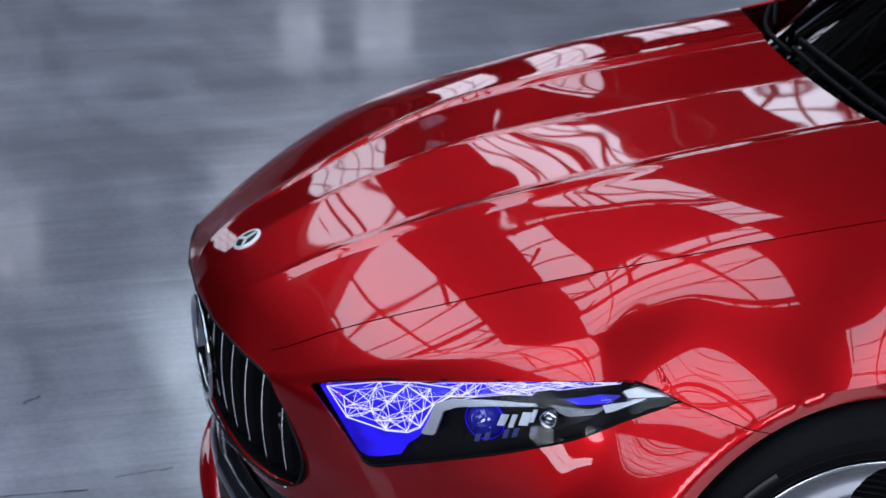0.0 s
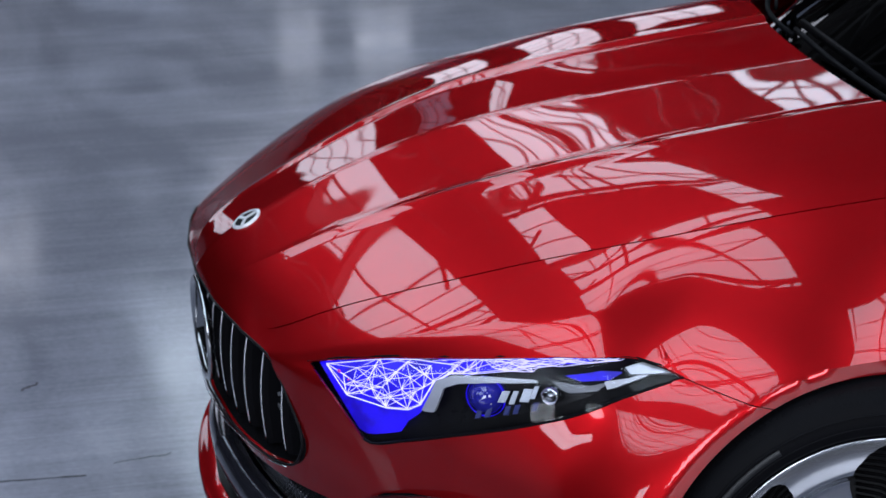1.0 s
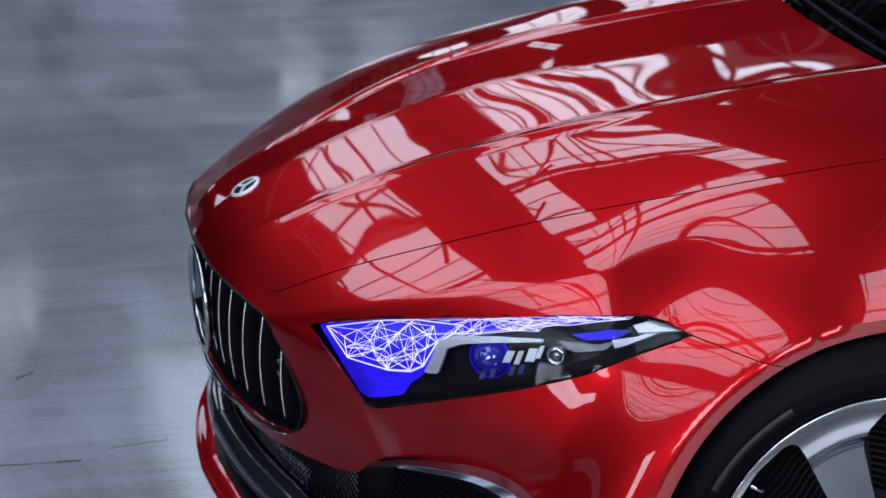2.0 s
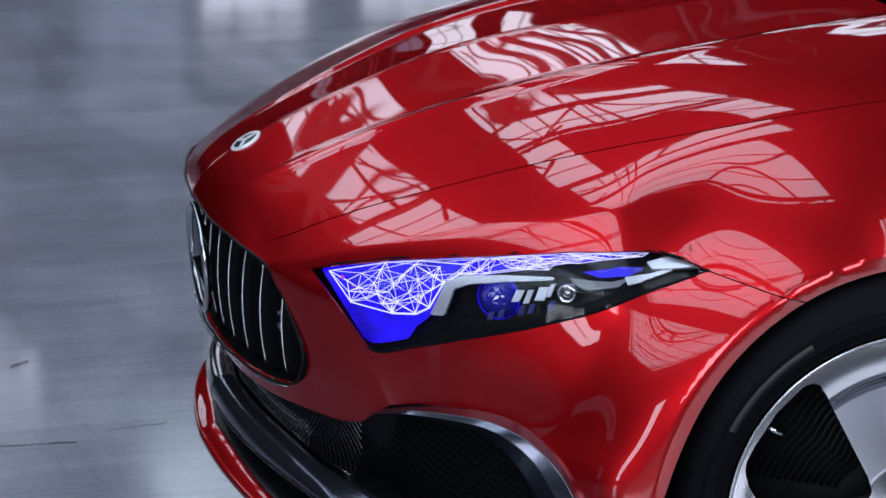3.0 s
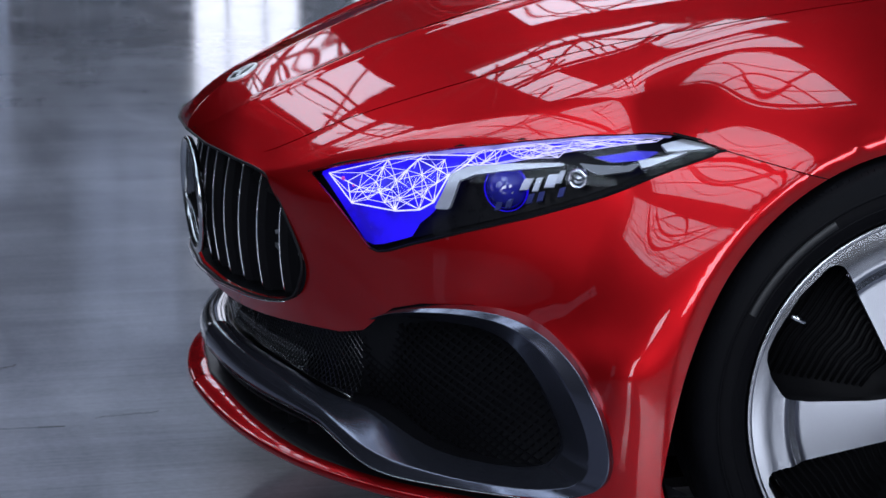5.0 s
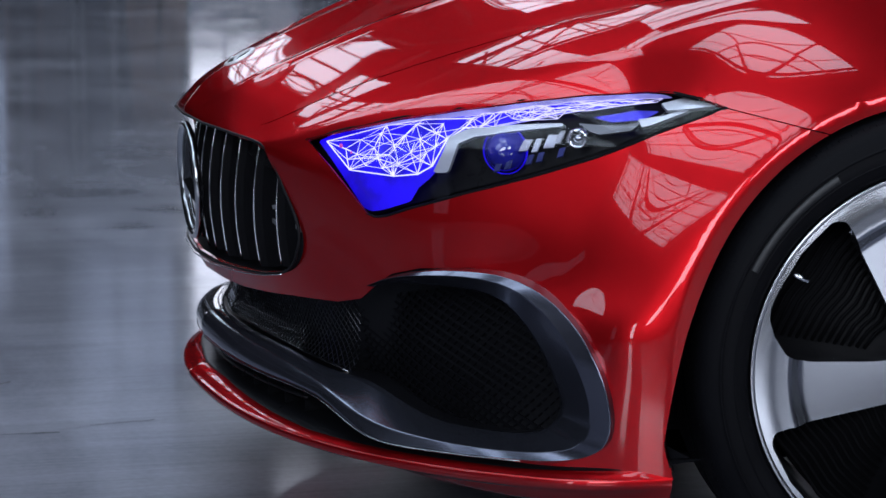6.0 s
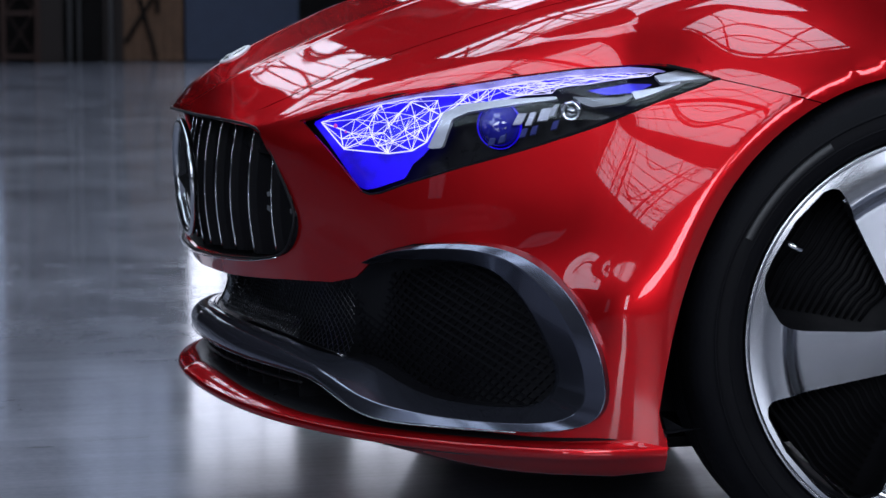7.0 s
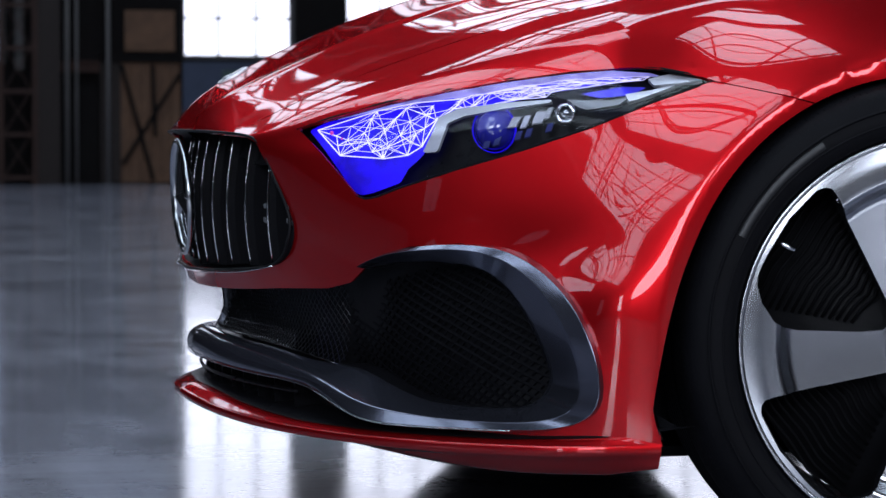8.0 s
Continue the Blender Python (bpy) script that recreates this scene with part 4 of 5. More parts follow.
def rear_body(ob):
    """The rest of the car behind the windscreen, kept plain."""
    last = SKIN[-1, I_SHUT:]
    xs = np.linspace(last[0, 0], 3.60, 75)
    rows = []
    for x in xs:
        u = (x - xs[0]) / (xs[-1] - xs[0])
        tail = max(0.0, (u - 0.72) / 0.28)
        w = 1 + 0.01 * math.sin(u * 3.1) - 0.22 * tail ** 2.2
        row = last * np.array((0, w, 1)) + np.array((0, 0, 0.05 * math.sin(u * 1.6)))
        row[:, 2] = row[:, 2] * (1 - 0.05 * tail) + 0.02 * tail
        row[:, 0] = x
        rows.append(row)
    P = np.array(rows)
    for s in (1, -1):
        bm = grid_mesh(P * np.array((1, s, 1)))
        clip(bm, lambda c: math.hypot(c.x - 2.73, c.z - HUB.z) - 0.356)
        bmesh.ops.recalc_face_normals(bm, faces=bm.faces)
        part("side_panel", bm, RED, ob, "red flank behind the front wing")
    ends = np.concatenate((P[-1], P[-1][::-1] * np.array((1, -1, 1))))
    bm = bmesh.new()
    bm.faces.new([bm.verts.new(p) for p in ends])
    part("tail_panel", bm, RED, ob, smooth=False)
    # roof, glass and boot lid
    def roof(x):
        return float(np.interp(x, (0.30, 0.7, 1.1, 1.6, 2.1, 2.6, 3.1, 3.6), (0.90, 1.15, 1.345, 1.42, 1.40, 1.30, 1.10, 0.985)))
    def side(x):
        return float(np.interp(x, (0.30, 0.65, 2.6, 3.6), (0.64, 0.655, 0.655, 0.50)))
    gx = np.linspace(1.0, 3.60, 50)
    top, glass_side = [], []
    for x in gx:
        base, z = side(x), roof(x)
        low = 0.95 + 0.04 * math.sin(min(1, (x - 0.65) / 2.95) * 1.6)
        h = max(z - low, 0.012)
        inner = base * (1 - 0.22 * min(1, h / 0.45))
        top.append([(x, inner * k, z - 0.035 * k * k) for k in np.linspace(-1, 1, 15)])
        glass_side.append([(x, base + (inner - base) * k, low + (z - 0.035 - low) * k) for k in np.linspace(0, 1, 6)])
    part("roof", grid_mesh(np.array(top)), GLOSS_BLACK, ob, "black glass roof running into the tail")
    for s in (1, -1):
        part("side_window", grid_mesh(np.array(glass_side) * np.array((1, s, 1))), GLOSS_BLACK, ob)
    for s in (1, -1):
        a = np.array([(0.24 + 0.86 * k, 0.655 - 0.125 * k, 0.90 + 0.43 * k) for k in np.linspace(0, 1, 12)])
        b = np.array([(0.62 + 0.48 * k, 0.662 - 0.12 * k, 0.945 + 0.385 * k) for k in np.linspace(0, 1, 12)])
        part("front_quarter", grid_mesh(np.stack((a, b), axis=1) * np.array((1, s, 1))), GLOSS_BLACK, ob)
    part("underbody", box((-0.50, -0.56, 0.150), (3.50, 0.56, 0.165)), BLACK, ob, smooth=False)
    part("floor_pan", box((0.42, -0.84, 0.125), (2.32, 0.84, 0.150)), BLACK, ob, smooth=False)
    for x, s in ((2.73, 1), (2.73, -1)):
        o = copy_thing(FRONT_WHEEL, Matrix.Translation((x, HUB.y * s, HUB.z)) @ Matrix.Rotation(0 if s > 0 else math.pi, 4, "Z"))
        o.parent = ob


rear_body(CAR)


def wheel_well(ob):
    for s in (1, -1):
        bm = bmesh.new()
        n = 40
        a = [[bm.verts.new((0.388 * math.cos(t), s * y, HUB.z + 0.388 * math.sin(t))) for y in (-0.862, -0.60)] for t in np.linspace(-0.35, math.pi + 0.35, n)]
        for i in range(n - 1):
            bm.faces.new((a[i][0], a[i][1], a[i + 1][1], a[i + 1][0]))
        bm.faces.new([q[1] for q in a])
        part("wheel_well", bm, BLACK, ob, smooth=False)


wheel_well(CAR)


# ---- front end of the car ----
TRIM_OUT = ((-.706, -.556, .423), (-.685, -.600, .442), (-.64, -.662, .4565), (-.58, -.716, .4585), (-.535, -.755, .446), (-.495, -.795, .412), (-.466, -.835, .360), (-.449, -.853, .300), (-.453, -.850, .250), (-.490, -.822, .226),
            (-.56, -.765, .219), (-.655, -.665, .217), (-.715, -.590, .223), (-.748, -.520, .245), (-.770, -.450, .258), (-.812, -.310, .262), (-.845, -.150, .265), (-.857, 0, .267))
TRIM_IN = ((-.700, -.560, .4215), (-.676, -.590, .429), (-.635, -.640, .4320), (-.592, -.680, .4300), (-.560, -.705, .418), (-.535, -.725, .392), (-.514, -.742, .356), (-.498, -.752, .318), (-.489, -.755, .282), (-.505, -.740, .252),
           (-.56, -.690, .241), (-.636, -.606, .250), (-.684, -.535, .276), (-.712, -.474, .284), (-.738, -.400, .279), (-.775, -.260, .283), (-.802, -.120, .286), (-.812, 0, .288))


def trim(ob):
    """The gunmetal frame of the air intake, running on as a blade across the front."""
    n = 90
    a, b = along(TRIM_OUT, n), along(TRIM_IN, n)
    a = a + np.array((-0.004, -0.005, 0.0)) * np.clip(1 - np.linspace(0, 1, n) / 0.75, 0, 1)[:, None] ** 0.3
    blade = np.clip((np.linspace(0, 1, n) - 0.62) / 0.2, 0, 1)[:, None]
    ridge = a * 0.70 + b * 0.30 + np.array((-0.009, -0.010, 0.002)) * (1 - blade) + blade * np.array((-0.006, 0, 0.014)) + np.clip((np.linspace(0, 1, n) - 0.78) / 0.22, 0, 1)[:, None] * np.array((-0.004, 0, 0.016))
    shelf = a * 0.08 + b * 0.92 + np.array((-0.003, -0.003, 0)) * (1 - blade) + blade * np.array((0.0, 0, 0.014))
    back_in, back_out = b + np.array((0.035, 0.035, 0.0)), a + np.array((0.035, 0.035, 0.0))
    P = np.stack((back_out, a, ridge, shelf, b, back_in), axis=1)
    k = np.arange(6)
    round_at = np.linspace(0, 1, n)
    at = np.concatenate([i + np.array((0.0, 0.05, 0.35, 0.65, 0.95)) for i in range(5)] + [[5.0]])
    fine = np.stack([np.stack([np.interp(at, k, row[:, c]) for c in range(3)], axis=1) for row in P], axis=0)
    leaf = np.stack([along(row, 26) for row in P], axis=0)
    soft_w = np.clip((round_at - 0.66) / 0.12, 0, 1)[:, None, None]
    fine = fine * (1 - soft_w) + leaf * soft_w
    bm = grid_mesh(fine)
    bm.faces.ensure_lookup_table()
    for i in range(n - 1):
        for j in range(8, 25):
            if i > (0.81 - 0.10 * (j - 8) / 17) * n:
                bm.faces[i * 25 + j].material_index = 1
        # inner wall of the same frame, coloured black in place of its shadow
        for j in range(19, 25):
            bm.faces[i * 25 + j].material_index = 2
    mirrored(bm)
    bmesh.ops.recalc_face_normals(bm, faces=bm.faces)
    ob = part("intake_trim", bm, GUNMETAL, ob, "dark gunmetal intake frame and front blade")
    ob.data.materials.append(BLADE)
    ob.data.materials.append(SATIN_BLACK)
    low_edge = [tuple(p) for p in a[int(0.50 * n):] + np.array((-0.0015, -0.001, -0.001))]
    for side in (1, -1):
        part("edge_strip", tube([(x, y * side, z) for x, y, z in low_edge], 0.0009, 6), EMBLEM, ob, "thin bright lower edge of the blade")
    return ob


LIP_OUT = ((-.882, 0, .2125), (-.874, -.11, .208), (-.850, -.265, .203), (-.802, -.430, .1995), (-.723, -.590, .198), (-.625, -.720, .199), (-.50, -.838, .202), (-.43, -.868, .2035), (-.372, -.880, .204))
LIP_IN = ((-.850, 0, .226), (-.838, -.11, .224), (-.812, -.245, .221), (-.765, -.390, .218), (-.695, -.540, .216), (-.60, -.670, .2155), (-.49, -.790, .218), (-.425, -.850, .221), (-.372, -.874, .224))


def splitter(ob):
    n = 80
    a, b = along(LIP_OUT, n), along(LIP_IN, n)
    s = np.linspace(0, 1, n)[:, None]
    inner = b
    narrow = 0.85 - 0.50 * np.clip((s - 0.12) / 0.3, 0, 1) + 0.35 * np.clip((s - 0.75) / 0.2, 0, 1)
    b = a + (b - a) * narrow
    deepen = np.clip((s - 0.42) / 0.35, 0, 1)
    thick = 0.004 + 0.028 * deepen * deepen * (3 - 2 * deepen) - 0.010 * np.clip((s - 0.9) / 0.1, 0, 1)
    edge = a + np.array((0, 0, -1)) * 0.010
    inward = (b - a) / np.maximum(np.linalg.norm(b - a, axis=1, keepdims=True), 1e-6)
    inward[:, 2] = 0
    under = edge + inward * 0.05 + np.array((0, 0, -1)) * thick
    deep = under + inward * 0.10 + np.array((0, 0, 0.01))
    up = b + inward * 0.03 + np.array((0, 0, 0.002))
    P = np.stack((up, b, a * 0.55 + b * 0.45 + np.array((0, 0, 0.001)), a * 0.9 + b * 0.1, a, edge, edge * 0.7 + under * 0.3, under, deep), axis=1)
    fine = np.stack([along(row, 33) for row in P], axis=0)
    bm = mirrored(grid_mesh(fine))
    bmesh.ops.recalc_face_normals(bm, faces=bm.faces)
    part("splitter", bm, RED, ob, "red splitter lip along the bumper's foot")
    shelf = np.stack((b + np.array((0, 0, 0.0005)), b * 0.5 + inner * 0.5 + np.array((0, 0, 0.0015)), inner + np.array((0.05, 0, 0.004))), axis=1)
    part("mouth_floor", mirrored(grid_mesh(shelf)), SATIN_BLACK, ob, "black floor of the lower mouth")


def mesh_panel(ob):
    """Black diamond mesh set back in the intake, a middle band and two side fields."""
    n = 60
    top = along(((-.815, 0, .386), (-.80, -.14, .386), (-.770, -.29, .389), (-.728, -.42, .394), (-.680, -.50, .400), (-.640, -.565, .414), (-.585, -.640, .430), (-.535, -.70, .415), (-.494, -.735, .37), (-.460, -.765, .31)), n)
    low = along(((-.795, 0, .304), (-.78, -.14, .302), (-.755, -.27, .298), (-.715, -.40, .285), (-.675, -.485, .262), (-.630, -.555, .243), (-.575, -.630, .238), (-.53, -.69, .232), (-.485, -.745, .232), (-.440, -.785, .240)), n)
    # the mesh steps back where the middle band meets the side fields
    across = np.abs((top[:, 1] + low[:, 1]) / 2)
    deep = np.exp(-((across - 0.465) / 0.065) ** 2)[:, None] * np.array((0.015, 0.006, 0))
    top, low = top + deep, low + deep
    bm = grid_mesh(np.stack([top + np.array((0.03, 0.01, 0.0)) + (low - top) * v for v in np.linspace(-0.15, 1.15, 9)], axis=1))
    part("mesh_backing", mirrored(bm), BLACK, ob)
    # two families of slanting strands, evenly spaced along the band
    run = np.r_[0, np.cumsum(np.linalg.norm(np.diff(top[:, :2] * 0.5 + low[:, :2] * 0.5, axis=0), axis=1))]
    fields, foot_glints = (bmesh.new(), bmesh.new()), bmesh.new()
    split = float(np.interp(0.435, -(top[:, 1] + low[:, 1]) / 2, run))
    strands = [(0.0100, 0.80 * lean, 0, k) for k in range(-14, int(split / 0.010) + 15) for lean in (1, -1)]
    # the side field: long rows falling outwards, crossed by steeper webs
    strands += [(0.030, -2.5, 1, k) for k in range(-20, int(run[-1] / 0.030) + 24)]
    strands += [(0.0155, 1.1, 1, k) for k in range(-14, int(run[-1] / 0.0155) + 24)]
    for pitch, slant, field, k in strands:
        pts = []
        for z in np.linspace(0.225, 0.445, 61):
            u = pitch * (k + 0.5) + (z - 0.31) * slant
            if not (split if field else 0) <= u <= (run[-1] if field else split):
                continue
            i = float(np.interp(u, run, np.arange(n)))
            j = min(int(i), n - 2)
            a, b = top[j] + (top[j + 1] - top[j]) * (i - j), low[j] + (low[j + 1] - low[j]) * (i - j)
            if b[2] <= z <= a[2]:
                f = (z - b[2]) / (a[2] - b[2])
                # the middle band turns out towards its foot
                foot = 0.0 if field else 0.018 * max(0.0, 1 - f / 0.5) ** 2
                pts.append(b + (a - b) * f - np.array((foot, foot * 0.3, 0)))
        if len(pts) > 1:
            if field == 0:
                # strands slim outwards, so the band darkens as it would in shade
                slim = 0.0012 - 0.0008 * np.clip((pitch * k + 0.01) / split, 0, 1)
                add_tube(fields[0], pts, slim, 4, flat=1.4)
                # brighter copies of the strand ends, standing in for the light they catch
                ends = [p - np.array((0.0012, 0.0004, 0)) for p in pts if p[2] < 0.326]
                if len(ends) > 1 and pitch * k < 0.72 * split:
                    add_tube(foot_glints, ends, slim * 0.9, 4, flat=1.4)
            else:
                add_tube(fields[1], pts, 0.0021 if slant < 0 else 0.0013, 4, flat=1.4)
    foot = [tuple(b + np.array((-0.018, -0.005, 0.001))) for b in low if b[1] > -0.43]
    part("mesh_rail", tube([*[(x, -y, z) for x, y, z in foot[:0:-1]], *foot], 0.0011, 6), EMBLEM, ob, "thin bright rail under the middle mesh")
    # one mesh in two tones: the side field's black stands for the overhang's shade
    for bm, mat, label in zip(fields, (MESH_METAL, SLAT_BLACK), ("black diamond mesh of the middle intake, in the lighter tone", "black diamond mesh of the side intake, blackened for its shade")):
        mirrored(bm)
        part("intake_mesh", bm, mat, ob, label, smooth=False)["kind"] = "stuff"
    part("mesh_foot", mirrored(foot_glints), EMBLEM, ob, "bright overlay for the highlight along the foot of the middle mesh", smooth=False)["kind"] = "stuff"
    # lower mouth between blade and splitter
    P = np.stack([along([(x + 0.035, y * 0.97, z) for x, y, z in LIP_IN], 60), along([(-.80, 0, .275), (-.785, -.15, .272), (-.75, -.3, .268), (-.71, -.42, .262), (-.66, -.52, .245), (-.60, -.62, .23), (-.52, -.73, .23), (-.46, -.8, .24), (-.40, -.85, .26)], 60)], axis=1)
    part("mouth_lining", mirrored(grid_mesh(P)), BLACK, ob)
    for k in range(-6, 7):
        y = 0.062 * k
        x = -0.825 + 0.42 * y * y
        bm = box((x, y - 0.004, 0.215), (x + 0.05, y + 0.004, 0.272))
        part("mouth_fin", bm, SLAT_BLACK, ob, smooth=False)


def mouth_bars(ob):
    """Two slim bars across the lower mouth, in front of its fins."""
    for z, x0 in ((0.242, -0.834), (0.258, -0.829)):
        ys = np.linspace(-0.40, 0.40, 41)
        part("mouth_bar", tube([(x0 + 0.42 * y * y, y, z) for y in ys], 0.0028, 8), SATIN_BLACK, ob, "slim black bar in the lower mouth")


def grille_x(y, z):
    """Front plane of the radiator grille, bowed both ways."""
    return -0.882 + 0.47 * y * y - 0.012 * (1 - ((z - 0.505) / 0.1) ** 2) + 0.012 + 0.006


def grille(ob):
    shell = thing_part("grille", ob)
    ys, zs = np.linspace(-0.45, 0.45, 41), np.linspace(0.385, 0.625, 17)
    part("backing", grid_mesh(np.array([[(grille_x(y, z) + 0.085, y, z) for z in zs] for y in ys])), BLACK, shell)
    hole = outline([*GRILLE, *[(-y, z) for y, z in GRILLE[-2:0:-1]]])
    for k in range(-6, 7):
        y = 0.0725 * k
        run = [z for z in np.linspace(0.39, 0.62, 47) if hole(y, z) < -0.004]
        if len(run) < 4:
            continue
        zz = np.linspace(run[0], run[-1], 17)
        bm = bmesh.new()
        rings = []
        for z in zz:
            x = grille_x(y, z) + 0.010
            rings.append([bm.verts.new(p) for p in ((x, y - 0.002, z), (x + 0.010, y - 0.0065, z), (x + 0.06, y - 0.009, z), (x + 0.06, y + 0.009, z), (x + 0.010, y + 0.0065, z), (x, y + 0.002, z))])
        for p, q in zip(rings, rings[1:]):
            for i in range(6):
                bm.faces.new((p[i], p[(i + 1) % 6], q[(i + 1) % 6], q[i]))
        bm.faces.new(rings[0])
        bm.faces.new(rings[-1][::-1])
        part("slat", bm, SLAT_BLACK, shell, smooth=False)
        part("slat_edge", tube([(grille_x(y, z) + 0.009, y, z) for z in zz], 0.0017, 6), CHROME, shell, "bright slat edge")
        if k and len(run) > 20:
            x = grille_x(y, .49)
            clip_mesh = bmesh.new()
            add_bar(clip_mesh, (x + 0.036, y - 0.006, 0.484), (x + 0.040, y - 0.026, 0.480), 0.0025, 0.006)
            add_bar(clip_mesh, (x + 0.036, y - 0.008, 0.503), (x + 0.042, y - 0.016, 0.506), 0.0025, 0.006)
            part("slat_clip", clip_mesh, DARK_FIN, shell, "small grey clip between two slats", smooth=False)
    edge = [*GRILLE, *[(-y, z) for y, z in GRILLE[-2:0:-1]]]
    ring = along([*edge, edge[0]], 140)[:-1]
    part("surround", tube([(grille_rim(y, z), y, z) for y, z in ring], 0.0022, 8, closed=True), BLACK, shell, "black grille surround")
    part("cavity", grid_mesh(np.array([[(grille_rim(y, z) + 0.004 + d, y, z) for d in (0.0, 0.05, 0.1)] for y, z in [*ring, ring[0]]])), SLAT_BLACK, shell, "black lining inside the grille opening")
    lowpts = along([(y, z - 0.002) for y, z in ((-.400, .421), (-.33, .411), (-.18, .4025), (0, .3985), (.18, .4025), (.33, .411), (.400, .421))], 50)
    part("lower_strip", tube([(grille_rim(y, z) - 0.004, y, z) for y, z in lowpts], 0.0010, 6), CHROME, shell, "thin bright strip under the grille")
    # emblem in the middle: a bright ring with three tapering arms
    e = thing_part("emblem", ob)
    c, tilt = Vector((-0.884, 0, 0.512)), radians(-4)
    def put(a, q, f=0.0):
        return c + Matrix.Rotation(tilt, 3, "Y") @ Vector((f, q * math.sin(a), q * math.cos(a)))
    part("ring", tube([put(2 * math.pi * k / 64, 0.086) for k in range(64)], 0.0062, 10, closed=True, flat=1.3), EMBLEM, e)
    part("ring", tube([put(2 * math.pi * k / 64, 0.074, 0.006) for k in range(64)], 0.003, 8, closed=True), EMBLEM, e)
    for k in range(3):
        a = 2 * math.pi * k / 3
        bm = bmesh.new()
        tip, l, r, ridge = put(a, 0.084), put(a + 1.05, 0.016), put(a - 1.05, 0.016), put(a, 0.0, -0.012)
        v = [bm.verts.new(p) for p in (tip, l, ridge, r, put(a, 0.0, 0.008))]
        for f in ((0, 1, 2), (0, 2, 3), (0, 4, 1), (0, 3, 4), (1, 4, 2), (2, 4, 3)):
            bm.faces.new([v[i] for i in f])
        bmesh.ops.recalc_face_normals(bm, faces=bm.faces)
        part("arm", bm, EMBLEM, e, smooth=False)
    # small round badge on the nose
    b = thing_part("bonnet_badge", ob)
    ridge = SKIN[np.argsort(SKIN[:, 0, 0]), 0]
    x = -0.796
    lower, z, upper = (float(np.interp(v, ridge[:, 0], ridge[:, 2])) for v in (x - 0.02, x, x + 0.02))
    fall = math.atan2(upper - lower, 0.04)
    z -= 0.001
    m = look((x, 0, z), (x + math.sin(fall), 0, z - math.cos(fall)))
    def disc(rad, h, mat, name, inner=None):
        bm = lathe([(inner or 0.0004, -h), (rad - 0.002, -h), (rad, -h * 0.4), (rad, 0.004), (inner or 0.0004, 0.004), (inner or 0.0004, -h)], 48)
        bm.transform(m @ Matrix.Rotation(radians(-90), 4, "X"))
        bmesh.ops.recalc_face_normals(bm, faces=bm.faces)
        part(name, bm, mat, b)
    disc(0.0275, 0.0022, BADGE, "bezel", 0.0215)
    disc(0.0225, 0.0014, BLACK, "disc")
    for k in range(3):
        a = 2 * math.pi * k / 3 + math.pi / 2
        bm = bmesh.new()
        add_bar(bm, (0, 0, 0.0025), (0.021 * math.cos(a), 0.021 * math.sin(a), 0.0030), 0.0055, 0.002)
        bm.transform(m)
        part("arm", bm, BADGE, b, smooth=False)


def grille_rim(y, z):
    """Where the body's skin stands round the grille."""
    return float(np.interp(abs(y), (0, .14, .28, .36, .42, .46), (-.893, -.884, -.856, -.832, -.803, -.778))) + 0.016 * max(0.0, min(1.0, (0.455 - z) / 0.05))


def thing_part(name, parent, label=""):
    ob = new(name)
    ob.empty_display_size = 0.05
    ob.parent = parent
    if label:
        ob["label"] = label
    return ob


trim(CAR)
splitter(CAR)
mesh_panel(CAR)
mouth_bars(CAR)
grille(CAR)


